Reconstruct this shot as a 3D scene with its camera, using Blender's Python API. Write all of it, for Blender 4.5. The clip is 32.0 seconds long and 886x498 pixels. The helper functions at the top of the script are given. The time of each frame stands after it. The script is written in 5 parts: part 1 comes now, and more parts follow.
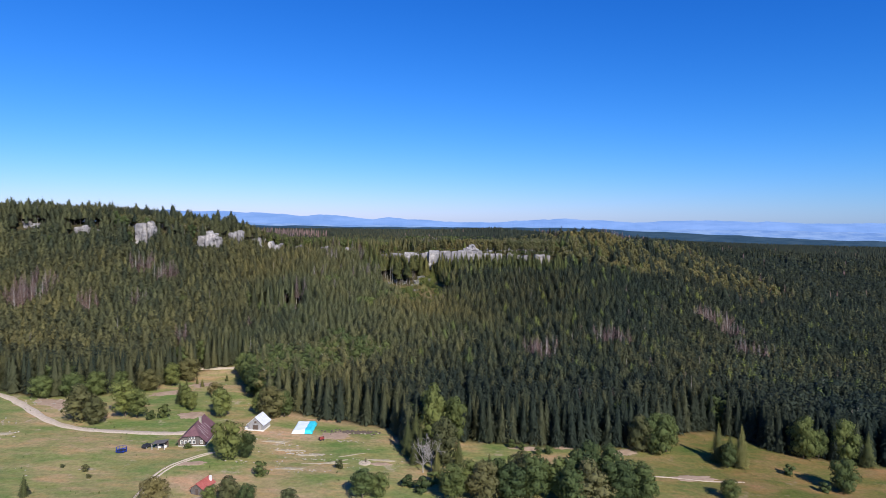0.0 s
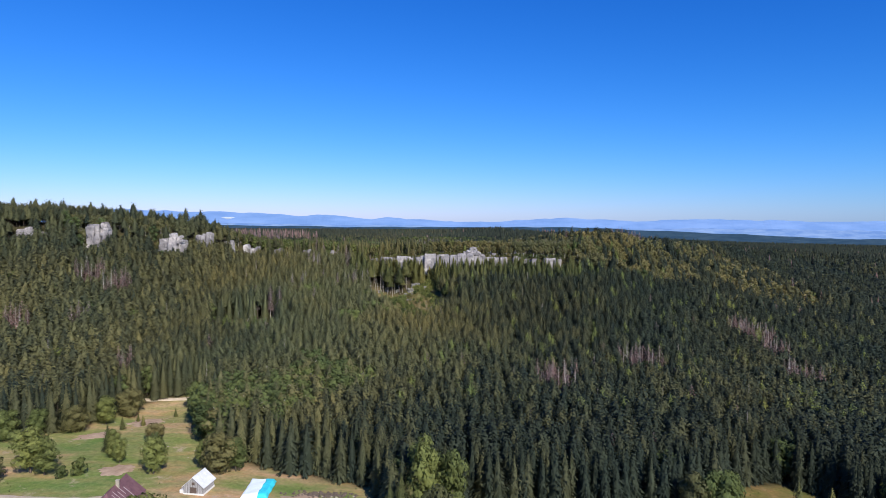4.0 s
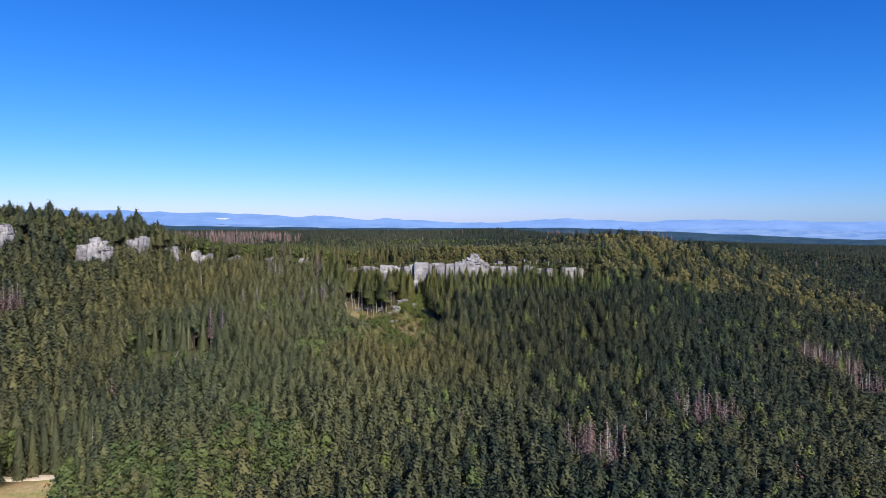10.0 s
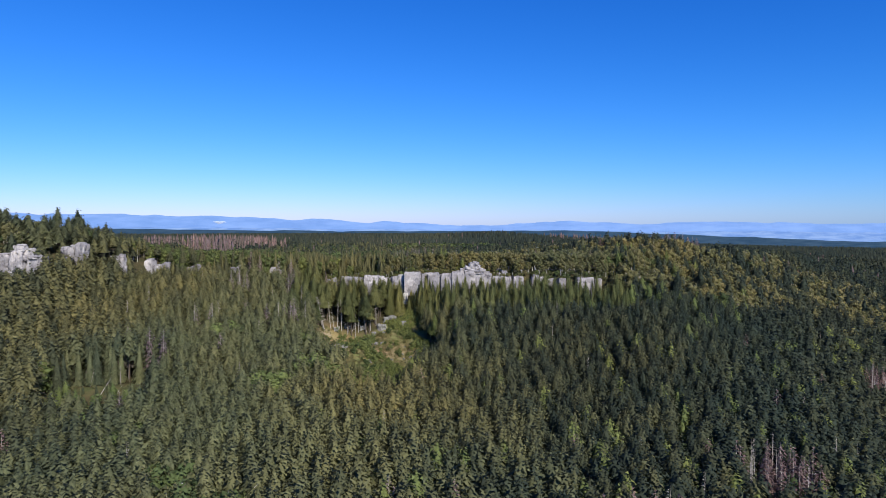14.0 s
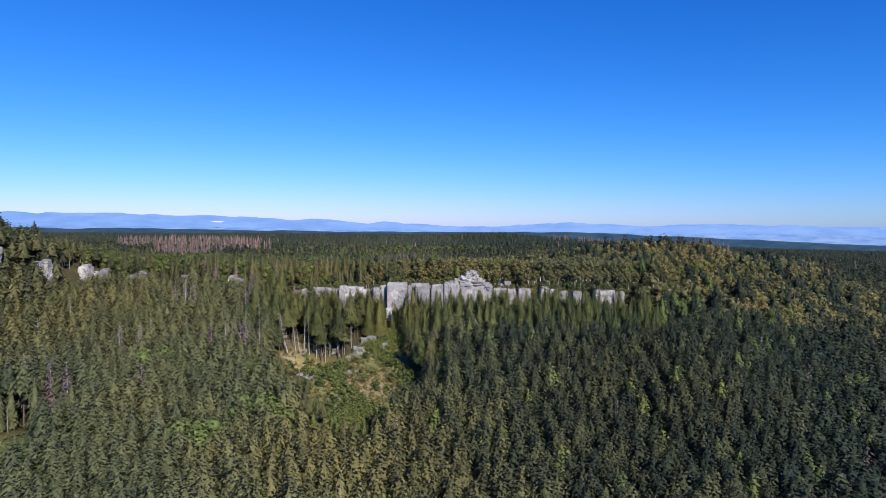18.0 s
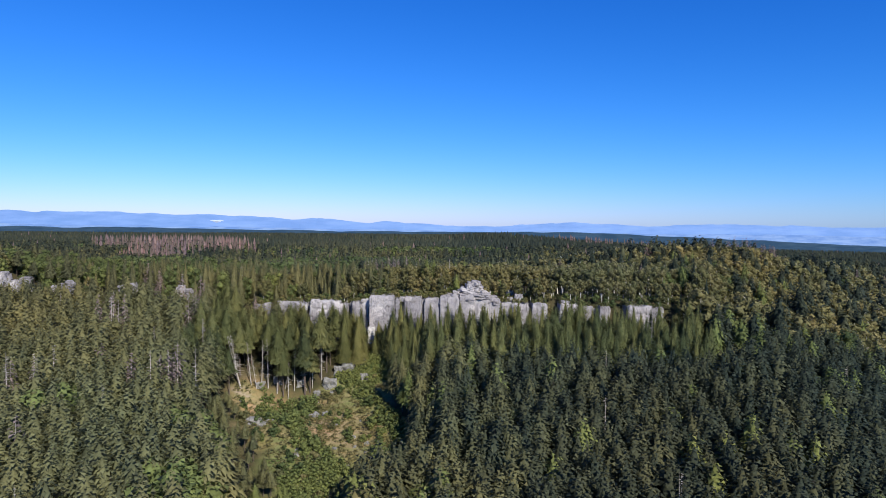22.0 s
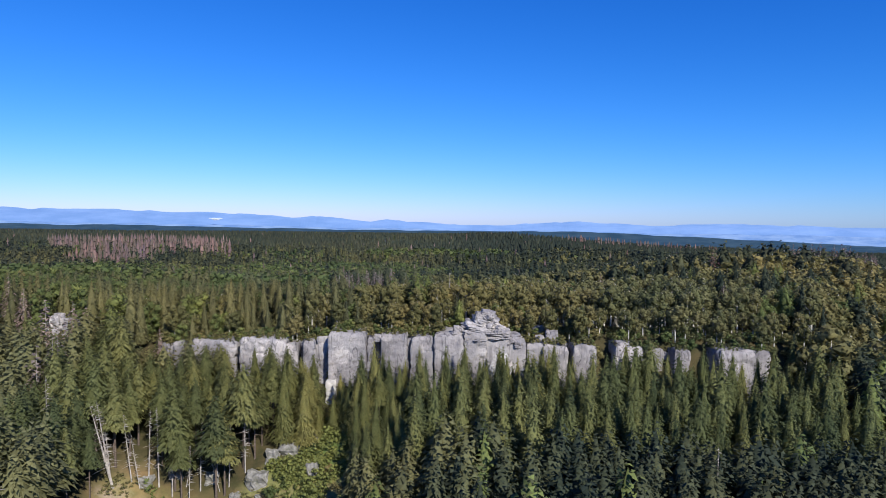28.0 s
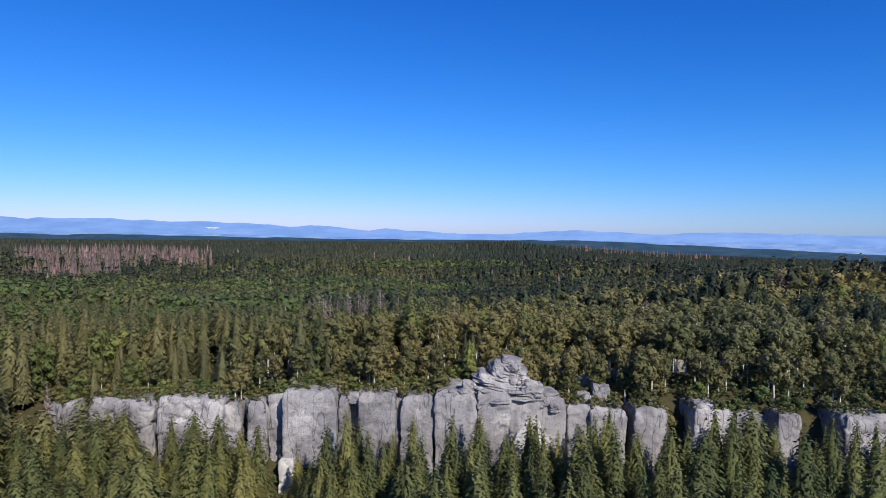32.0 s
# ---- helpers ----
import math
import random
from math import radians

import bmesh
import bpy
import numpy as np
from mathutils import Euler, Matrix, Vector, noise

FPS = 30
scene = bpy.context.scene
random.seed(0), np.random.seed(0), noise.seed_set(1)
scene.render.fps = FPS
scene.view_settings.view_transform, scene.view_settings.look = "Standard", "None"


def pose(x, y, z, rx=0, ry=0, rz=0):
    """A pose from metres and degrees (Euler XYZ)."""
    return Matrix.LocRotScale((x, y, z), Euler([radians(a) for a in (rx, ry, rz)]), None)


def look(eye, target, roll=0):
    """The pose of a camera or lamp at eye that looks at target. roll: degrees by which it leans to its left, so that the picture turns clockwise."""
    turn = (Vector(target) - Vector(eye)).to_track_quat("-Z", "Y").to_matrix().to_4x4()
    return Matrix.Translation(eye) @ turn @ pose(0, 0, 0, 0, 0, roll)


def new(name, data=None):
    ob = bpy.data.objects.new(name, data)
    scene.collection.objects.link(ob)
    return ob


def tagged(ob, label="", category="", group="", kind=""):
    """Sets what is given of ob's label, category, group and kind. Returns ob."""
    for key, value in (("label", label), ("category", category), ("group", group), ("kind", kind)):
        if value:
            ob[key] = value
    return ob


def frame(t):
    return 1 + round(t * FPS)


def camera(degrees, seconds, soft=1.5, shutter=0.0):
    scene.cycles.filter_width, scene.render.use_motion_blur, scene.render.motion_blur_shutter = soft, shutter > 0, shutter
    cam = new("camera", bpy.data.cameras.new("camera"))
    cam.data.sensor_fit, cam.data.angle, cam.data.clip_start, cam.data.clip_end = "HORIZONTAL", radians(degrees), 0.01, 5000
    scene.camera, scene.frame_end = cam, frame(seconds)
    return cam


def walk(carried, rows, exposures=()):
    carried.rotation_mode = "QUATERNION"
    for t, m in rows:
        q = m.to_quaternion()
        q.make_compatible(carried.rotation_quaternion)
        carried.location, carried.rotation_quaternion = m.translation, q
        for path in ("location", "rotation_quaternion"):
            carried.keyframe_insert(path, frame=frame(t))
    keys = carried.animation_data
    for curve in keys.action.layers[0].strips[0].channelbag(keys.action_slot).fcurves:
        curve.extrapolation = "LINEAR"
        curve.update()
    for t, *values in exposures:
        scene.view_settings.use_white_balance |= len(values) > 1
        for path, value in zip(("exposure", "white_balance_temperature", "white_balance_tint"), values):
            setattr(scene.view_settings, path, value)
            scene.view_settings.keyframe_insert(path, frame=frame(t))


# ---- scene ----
cam = camera(69.7, 32.0, soft=0.8)
PATH = [
    (0, (0.276, -2.961, 90.146), (0.258, -0.963, 90.056), 0.3),
    (1, (0.512, 12.118, 90.146), (0.492, 14.115, 90.055), 0.4),
    (2, (0.894, 27.301, 90.134), (0.874, 29.298, 90.042), 0.3),
    (3, (1.363, 42.538, 90.117), (1.344, 44.536, 90.026), 0.2),
    (6, (2.463, 88.075, 89.984), (2.443, 90.073, 89.893), -0.1),
    (9, (3.451, 132.471, 90.014), (3.433, 134.469, 89.925), -0.0),
    (11, (4.784, 160.354, 89.744), (4.768, 162.352, 89.657), -0.1),
    (13, (5.684, 187.799, 89.659), (5.667, 189.797, 89.578), -0.2),
    (17, (9.392, 241.801, 89.79), (9.372, 243.8, 89.712), 0.1),
    (19, (10.815, 268.237, 89.709), (10.793, 270.235, 89.633), 0.2),
    (21, (11.57, 294.215, 89.623), (11.544, 296.213, 89.546), 0.3),
    (23, (11.976, 319.829, 89.688), (11.947, 321.828, 89.61), 0.3),
    (25, (12.058, 344.225, 89.94), (12.027, 346.224, 89.861), 0.6),
    (28, (12.115, 379.849, 90.346), (12.081, 381.847, 90.264), 0.5),
    (30, (11.667, 402.951, 90.419), (11.63, 404.949, 90.349), 0.4),
    (32, (10.641, 423.014, 90.557), (10.609, 425.014, 90.503), 0.4),
]
walk(cam, [(t, look(eye, target, roll)) for t, eye, target, roll in PATH], [(0, 0.27), (6, 0.31), (18, 0.34), (24, 0.36), (30, 0.28), (32, 0.21)])

# ---- world, sun, exposure ----
SUN_EL, SUN_ROT = radians(36), radians(151)
world = bpy.data.worlds.new("World")
scene.world = world
world.use_nodes = True
wn, wl = world.node_tree.nodes, world.node_tree.links
wn.clear()
sky = wn.new("ShaderNodeTexSky")
sky.sky_type, sky.sun_disc = "NISHITA", False
sky.sun_elevation, sky.sun_rotation = SUN_EL, SUN_ROT
sky.altitude, sky.air_density, sky.dust_density, sky.ozone_density = 700, 1.0, 0.3, 1.0
split, merge = wn.new("ShaderNodeSeparateColor"), wn.new("ShaderNodeCombineColor")
wl.new(sky.outputs[0], split.inputs[0])
# a clear, deep blue autumn sky: the red falls away fastest with height
for k, (gain, power) in enumerate(((0.49, 2.0), (0.63, 1.2), (1.17, 0.9))):
    p, g = wn.new("ShaderNodeMath"), wn.new("ShaderNodeMath")
    p.operation, g.operation = "POWER", "MULTIPLY"
    p.inputs[1].default_value = power
    g.inputs[1].default_value = gain
    d = wn.new("ShaderNodeMath")
    d.operation = "MULTIPLY"
    d.inputs[1].default_value = 0.1
    wl.new(split.outputs[k], d.inputs[0])
    wl.new(d.outputs[0], p.inputs[0])
    wl.new(p.outputs[0], g.inputs[0])
    wl.new(g.outputs[0], merge.inputs[k])
bg = wn.new("ShaderNodeBackground")
bg.inputs["Strength"].default_value = 1.0
out = wn.new("ShaderNodeOutputWorld")
wl.new(merge.outputs[0], bg.inputs["Color"])
wl.new(bg.outputs[0], out.inputs["Surface"])
sun = new("sun", bpy.data.lights.new("sun", "SUN"))
sun.data.energy, sun.data.angle, sun.data.color = 5.0, radians(0.53), (1.0, 0.95, 0.86)
sun_dir = Vector((math.sin(SUN_ROT) * math.cos(SUN_EL), math.cos(SUN_ROT) * math.cos(SUN_EL), math.sin(SUN_EL)))
sun.matrix_basis = look(sun_dir * 900, (0, 0, 0))


# ---- materials ----
def material(name, rough=0.9, spec=0.2):
    m = bpy.data.materials.new(name)
    m.use_nodes = True
    b = m.node_tree.nodes["Principled BSDF"]
    b.inputs["Roughness"].default_value = rough
    b.inputs["Specular IOR Level"].default_value = spec
    return m, m.node_tree.nodes, m.node_tree.links, b


def noise_node(n, l, scale, detail=4, rough=0.6, coords="Object", stretch=None):
    tc = n.new("ShaderNodeTexCoord")
    if coords == "World":
        tc = n.new("ShaderNodeNewGeometry")
        src = tc.outputs["Position"]
    else:
        src = tc.outputs[coords]
    if stretch:
        mp = n.new("ShaderNodeMapping")
        mp.inputs["Scale"].default_value = stretch
        l.new(src, mp.inputs["Vector"])
        src = mp.outputs[0]
    t = n.new("ShaderNodeTexNoise")
    t.inputs["Scale"].default_value, t.inputs["Detail"].default_value, t.inputs["Roughness"].default_value = scale, detail, rough
    l.new(src, t.inputs["Vector"])
    return t.outputs["Fac"]


def ramp(n, l, fac, stops):
    r = n.new("ShaderNodeValToRGB")
    e = r.color_ramp.elements
    while len(e) < len(stops):
        e.new(0.5)
    for el, (p, c) in zip(e, stops):
        el.position, el.color = p, (*c, 1)
    l.new(fac, r.inputs["Fac"])
    return r.outputs["Color"]


def mix(n, l, fac, a, b, kind="MIX"):
    m = n.new("ShaderNodeMix")
    m.data_type, m.blend_type = "RGBA", kind
    for sock, v in ((m.inputs["Factor"], fac), (m.inputs["A"], a), (m.inputs["B"], b)):
        if isinstance(v, (int, float)):
            sock.default_value = v
        elif isinstance(v, tuple):
            sock.default_value = (*v, 1)
        else:
            l.new(v, sock)
    return m.outputs["Result"]


def bump(n, l, b, fac, strength, dist):
    k = n.new("ShaderNodeBump")
    k.inputs["Strength"].default_value, k.inputs["Distance"].default_value = strength, dist
    l.new(fac, k.inputs["Height"])
    l.new(k.outputs[0], b.inputs["Normal"])


def foliage(name, dark, mid, light, rough=0.75, single=False):
    """Needles or leaves: a tint for each tree, a smaller one for each spray, and drifts over the hillside."""
    m, n, l, b = material(name, rough, 0.12)
    if single:
        at = n.new("ShaderNodeObjectInfo").outputs["Random"]
    else:
        at = n.new("ShaderNodeAttribute")
        at.attribute_name = "tint"
        at = at.outputs["Fac"]
    tree = ramp(n, l, at, [(0.0, dark), (0.5, mid), (1.0, light)])
    geo = n.new("ShaderNodeNewGeometry")
    spray = ramp(n, l, geo.outputs["Random Per Island"], [(0.0, (0.82, 0.83, 0.83)), (0.5, (1.0, 1.0, 0.98)), (1.0, (1.2, 1.2, 1.18))])
    c = mix(n, l, 1.0, tree, spray, "MULTIPLY")
    drift = ramp(n, l, noise_node(n, l, 0.012, 3, 0.6, "World"), [(0.35, (0.8, 0.9, 0.95)), (0.65, (1.2, 1.1, 0.95))])
    c = mix(n, l, 1.0, c, drift, "MULTIPLY")
    fine = ramp(n, l, noise_node(n, l, 2.6, 4, 0.75, "World"), [(0.3, (0.62, 0.62, 0.62)), (0.7, (1.36, 1.36, 1.36))])
    c = mix(n, l, 0.55, c, fine, "MULTIPLY")
    l.new(c, b.inputs["Base Color"])
    tr = n.new("ShaderNodeBsdfTranslucent")
    l.new(c, tr.inputs["Color"])
    ms = n.new("ShaderNodeMixShader")
    ms.inputs["Fac"].default_value = 0.35
    l.new(b.outputs[0], ms.inputs[1])
    l.new(tr.outputs[0], ms.inputs[2])
    l.new(ms.outputs[0], n["Material Output"].inputs["Surface"])
    return m


# the darkest spruce green also carries shade painted into the right-hand slope
GREENS = {"spruce_needles": ((0.041, 0.054, 0.041), (0.117, 0.120, 0.064), (0.186, 0.177, 0.084)),
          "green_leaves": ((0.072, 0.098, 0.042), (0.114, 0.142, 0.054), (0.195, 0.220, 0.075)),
          "birch_leaves": ((0.095, 0.102, 0.050), (0.150, 0.146, 0.066), (0.210, 0.182, 0.084)),
          # darker, bluer green that paints distance haze into the far spruces
          "hazed_needles": ((0.036, 0.047, 0.038), (0.060, 0.068, 0.048), (0.092, 0.095, 0.058)),
          "dead_needles": ((0.165, 0.108, 0.108), (0.225, 0.150, 0.146), (0.270, 0.205, 0.190))}
M_SPRUCE, M_LEAF, M_BIRCH, M_HAZEDWOOD, M_RUST = [foliage(k, *v) for k, v in GREENS.items()]
GREENS["spruce_needles"] = ((0.076, 0.090, 0.042), (0.128, 0.138, 0.056), (0.200, 0.196, 0.078))
S_SPRUCE, S_LEAF, S_BIRCH, S_RUST = [foliage(k + "_single", *v, single=True) for k, v in GREENS.items() if k != "hazed_needles"]


def simple(name, c1, c2, scale, rough=0.9, bmp=0.0, spec=0.2, coords="Object", stretch=None):
    m, n, l, b = material(name, rough, spec)
    f = noise_node(n, l, scale, 5, 0.65, coords, stretch)
    l.new(ramp(n, l, f, [(0.3, c1), (0.7, c2)]), b.inputs["Base Color"])
    if bmp:
        bump(n, l, b, f, 0.6, bmp)
    return m


M_BARK = simple("bark", (0.06, 0.045, 0.035), (0.14, 0.11, 0.09), 3.0, coords="World")
M_PALE = simple("bare_wood", (0.22, 0.195, 0.175), (0.50, 0.46, 0.42), 2.0, coords="World")
M_WHITEBARK = simple("birch_bark", (0.30, 0.28, 0.24), (0.62, 0.60, 0.55), 1.6, coords="World")


def rock_material():
    m, n, l, b = material("sandstone", 0.92, 0.15)
    big = noise_node(n, l, 0.11, 5, 0.6, "World")
    base = ramp(n, l, big, [(0.34, (0.186, 0.175, 0.178)), (0.48, (0.272, 0.257, 0.258)), (0.62, (0.352, 0.334, 0.329))])
    streak = noise_node(n, l, 0.6, 6, 0.7, "World", (1, 1, 0.12))
    base = mix(n, l, 0.35, base, ramp(n, l, streak, [(0.36, (0.42, 0.41, 0.44)), (0.48, (1.0, 1.0, 1.0))]), "MULTIPLY")
    spots = noise_node(n, l, 1.1, 8, 0.75, "World")
    base = mix(n, l, 0.6, base, ramp(n, l, spots, [(0.33, (0.30, 0.30, 0.32)), (0.42, (1.0, 1.0, 1.0)), (0.66, (1.12, 1.1, 1.08))]), "MULTIPLY")
    scar = noise_node(n, l, 0.16, 6, 0.6, "World")
    base = mix(n, l, 0.8, base, ramp(n, l, scar, [(0.36, (0.78, 0.77, 0.79)), (0.5, (1, 1, 1)), (0.56, (1.02, 1.01, 1.0)), (0.58, (1.5, 1.47, 1.42))]), "MULTIPLY")
    grit = noise_node(n, l, 4.0, 6, 0.8, "World")
    base = mix(n, l, 0.35, base, ramp(n, l, grit, [(0.32, (0.45, 0.45, 0.46)), (0.46, (1, 1, 1)), (0.7, (1.15, 1.14, 1.12))]), "MULTIPLY")
    for scale, stretch, wide, deep in ((0.30, (1, 1, 0.16), 0.011, 0.85), (0.62, (1, 1, 0.28), 0.008, 0.6), (0.5, (0.5, 0.5, 1.2), 0.004, 0.10)):
        seam = noise_node(n, l, scale, 3, 0.5, "World", stretch)
        base = mix(n, l, deep, base, ramp(n, l, seam, [(0.5 - wide, (1, 1, 1)), (0.5, (0.25, 0.25, 0.27)), (0.5 + wide, (1, 1, 1))]), "MULTIPLY")
    l.new(base, b.inputs["Base Color"])
    bump(n, l, b, noise_node(n, l, 0.8, 12, 0.72, "World"), 1.0, 0.5)
    return m


M_ROCK = rock_material()
M_FRESH = simple("fresh_broken_sandstone", (0.30, 0.285, 0.275), (0.58, 0.555, 0.53), 0.8, 0.95, 0.2, coords="World")


def ground_material():
    """Meadow with dry and bare patches; needle litter and moss where the attribute 'wood' marks the forest."""
    m, n, l, b = material("ground", 0.95, 0.1)
    a = noise_node(n, l, 0.035, 5, 0.65, "World", (0.6, 1.4, 1))
    grass = ramp(n, l, a, [(0.34, (0.140, 0.190, 0.062)), (0.46, (0.215, 0.222, 0.086)), (0.54, (0.305, 0.248, 0.120)), (0.64, (0.390, 0.280, 0.168))])
    tuft = noise_node(n, l, 0.7, 5, 0.7, "World")
    grass = mix(n, l, 0.75, grass, ramp(n, l, tuft, [(0.3, (0.62, 0.64, 0.6)), (0.7, (1.28, 1.25, 1.2))]), "MULTIPLY")
    drift = ramp(n, l, noise_node(n, l, 0.14, 4, 0.65, "World", (0.5, 1.3, 1)), [(0.38, (0.80, 0.94, 0.72)), (0.5, (1, 1, 1)), (0.62, (1.24, 1.04, 1.02))])
    grass = mix(n, l, 0.9, grass, drift, "MULTIPLY")
    bare = ramp(n, l, noise_node(n, l, 0.11, 5, 0.7, "World"), [(0.60, (0, 0, 0)), (0.72, (1, 1, 1))])
    grass = mix(n, l, bare, grass, (0.42, 0.33, 0.24))
    # the grass turns darker and browner towards the east
    east, ramp_x = n.new("ShaderNodeSeparateXYZ"), n.new("ShaderNodeMapRange")
    l.new(n.new("ShaderNodeNewGeometry").outputs["Position"], east.inputs[0])
    l.new(east.outputs["X"], ramp_x.inputs["Value"])
    ramp_x.inputs["From Min"].default_value, ramp_x.inputs["From Max"].default_value = 10, 110
    grass = mix(n, l, ramp_x.outputs[0], grass, mix(n, l, 1.0, grass, (0.62, 0.58, 0.45), "MULTIPLY"))
    litter = ramp(n, l, noise_node(n, l, 0.25, 5, 0.7, "World"), [(0.3, (0.030, 0.034, 0.014)), (0.6, (0.070, 0.056, 0.028)), (0.8, (0.090, 0.085, 0.030))])
    at = n.new("ShaderNodeAttribute")
    at.attribute_name = "wood"
    l.new(mix(n, l, at.outputs["Fac"], grass, litter), b.inputs["Base Color"])
    bump(n, l, b, tuft, 0.8, 0.35)
    return m


M_GROUND = ground_material()


# ---- the lie of the land ----
def smooth(t):
    t = np.clip(t, 0, 1)
    return t * t * (3 - 2 * t)


def line(x, pts):
    return np.interp(x, [p[0] for p in pts], [p[1] for p in pts])


FOREST_EDGE = [(-420, 320), (-230, 303), (-190, 292), (-166, 300), (-150, 310), (-143, 330), (-135, 343), (-118, 354), (-92, 300), (-80, 283), (-24, 266), (-16, 243), (-8, 243), (4, 256),
               (24, 254), (35, 252), (48, 254), (66, 256), (90, 266), (108, 284), (125, 288), (135, 276), (142, 265), (157, 263), (182, 259), (250, 250), (420, 240)]
SLOPE_FOOT = [(-420, 330), (-230, 315), (-120, 330), (-60, 285), (0, 262), (100, 275), (180, 320), (300, 360), (500, 420)]
BRINK = [(-600, 420), (-350, 445), (-223, 470), (-178, 488), (-160, 506), (-148, 531), (-115, 532), (-60, 527), (100, 527), (140, 550), (200, 592), (300, 690), (450, 840), (700, 1000)]
FOOT_Z = [(-600, 80), (-350, 76), (-223, 70), (-178, 66), (-160, 62), (-145, 57), (-110, 55), (-60, 51), (0, 50), (100, 49), (150, 46), (200, 42), (300, 34), (450, 22), (700, 10)]
TOP_Z = [(-600, 90), (-350, 85), (-223, 80), (-178, 76), (-160, 71), (-145, 66), (-110, 64), (-60, 61.5), (0, 64), (100, 62.5), (140, 62), (200, 59), (240, 57), (300, 50), (350, 43), (450, 31), (700, 20)]
MEADOW_Z = [(-200, 6), (-100, 4), (0, 0), (100, -5), (200, -13), (400, -18)]


def terrain(x, y):
    x, y = np.asarray(x, float), np.asarray(y, float)
    low = line(x, MEADOW_Z)
    ya, yb = line(x, SLOPE_FOOT), line(x, BRINK)
    foot, top = line(x, FOOT_Z), line(x, TOP_Z)
    s = np.clip((y - ya) / (yb - 4 - ya), 0, 1)
    z = low + (foot - low) * s ** line(x, [(-150, 1.25), (0, 1.6), (200, 1.9)])
    z = z + (top - foot) * smooth((y - yb + 3) / line(x, [(-150, 12), (-100, 8), (-60, 6), (92, 6), (125, 45), (700, 70)]))
    plateau = 53 + 3 * np.sin(x / 170 + 1) * np.sin(y / 230) + (3 * np.exp(-((y - 1900) / 500) ** 2)) - line(x, [(150, 0), (300, 9), (600, 30), (1000, 52), (2500, 90)])
    z = z + line(x, [(-600, 10), (-300, 10), (-223, 10), (-180, 8), (-150, 3), (-125, 1), (-80, 0)]) * np.exp(-((y - yb - 55) / 42) ** 2)
    k = smooth((y - yb - 10) / 160)
    z = z * (1 - k) + plateau * k
    z = z + 9 * np.exp(-((x + 116) / 26) ** 2 - ((y - 420) / 17) ** 2)
    z = z - 8.5 * np.exp(-((x + 39) / 15) ** 2 - ((y - 491) / 11) ** 2) - 2.0 * np.exp(-((x + 14) / 9) ** 2 - ((y - 480) / 30) ** 2)
    z = z + 7 * np.exp(-((x - 118) / 55) ** 2 - ((y - 622) / 45) ** 2)
    z = z - 34 * np.clip((y - 1100) / 2900, 0, 1.3)
    return z + 0.5 * np.sin(x / 13 + y / 19) * np.sin(y / 11 - x / 23)


def gz(x, y):
    return float(terrain(x, y))


def capsule(x, y, ax, ay, bx, by):
    dx, dy = bx - ax, by - ay
    t = np.clip(((x - ax) * dx + (y - ay) * dy) / (dx * dx + dy * dy), 0, 1)
    return np.hypot(x - ax - t * dx, y - ay - t * dy)


def clearing(x, y):
    """Below 0 inside the open gully under the crag, with the bare bank beside it, and in the windthrow on the slope."""
    wob = 1.4 * np.sin(x / 4.0 + 1) * np.sin(y / 5.0) + 0.9 * np.sin(x / 2.1 + y / 2.9)
    left = line(y, [(440, -20), (450, -30), (461, -34), (464, -39), (472, -43), (481, -48), (495, -52.5), (508, -57)])
    right = line(y, [(440, -18), (455, -10), (462, -4.5), (466, 2), (477, 0), (482, -4.5), (499, -7.5), (519, -10.5)])
    back = line(x, [(-60, 506), (-54, 498.5), (-48, 497.5), (-35, 496.5), (-29.5, 493.5), (-27.5, 499), (-23, 500.5), (-18, 505), (-16.5, 512), (-13, 518)])
    gully = np.maximum(np.maximum(left - x, x - right), np.maximum(440 - y, y - back))
    wind = capsule(x, y, -127, 421, -100, 427) - 3.4
    return np.minimum(gully, wind) + wob


def wooded(x, y):
    """Above 0 where the forest stands."""
    return y - line(x, FOREST_EDGE)


def axis(parts):
    out = []
    for a, b, step in parts:
        out.extend(np.arange(a, b, step))
    return np.array(out + [parts[-1][1]])


def mesh_arrays(name, verts, faces, mats, face_mat=None, tint=None, smooth_shade=False, attr="tint", normals=None):
    """A mesh from arrays of corners and of faces, all of one size."""
    me = bpy.data.meshes.new(name)
    k = faces.shape[1]
    me.vertices.add(len(verts))
    me.vertices.foreach_set("co", np.asarray(verts, np.float32).ravel())
    me.loops.add(faces.size)
    me.loops.foreach_set("vertex_index", np.asarray(faces, np.int32).ravel())
    me.polygons.add(len(faces))
    me.polygons.foreach_set("loop_start", np.arange(0, faces.size, k, dtype=np.int32))
    if face_mat is not None:
        me.polygons.foreach_set("material_index", np.asarray(face_mat, np.int32))
    me.polygons.foreach_set("use_smooth", np.full(len(faces), smooth_shade or normals is not None))
    for m in mats:
        me.materials.append(m)
    if tint is not None:
        me.attributes.new(attr, "FLOAT", "POINT").data.foreach_set("value", np.asarray(tint, np.float32))
    if normals is not None:
        me.attributes.new("custom_normal", "FLOAT_VECTOR", "POINT").data.foreach_set("vector", np.asarray(normals, np.float32).ravel())
    me.update(calc_edges=True)
    return me


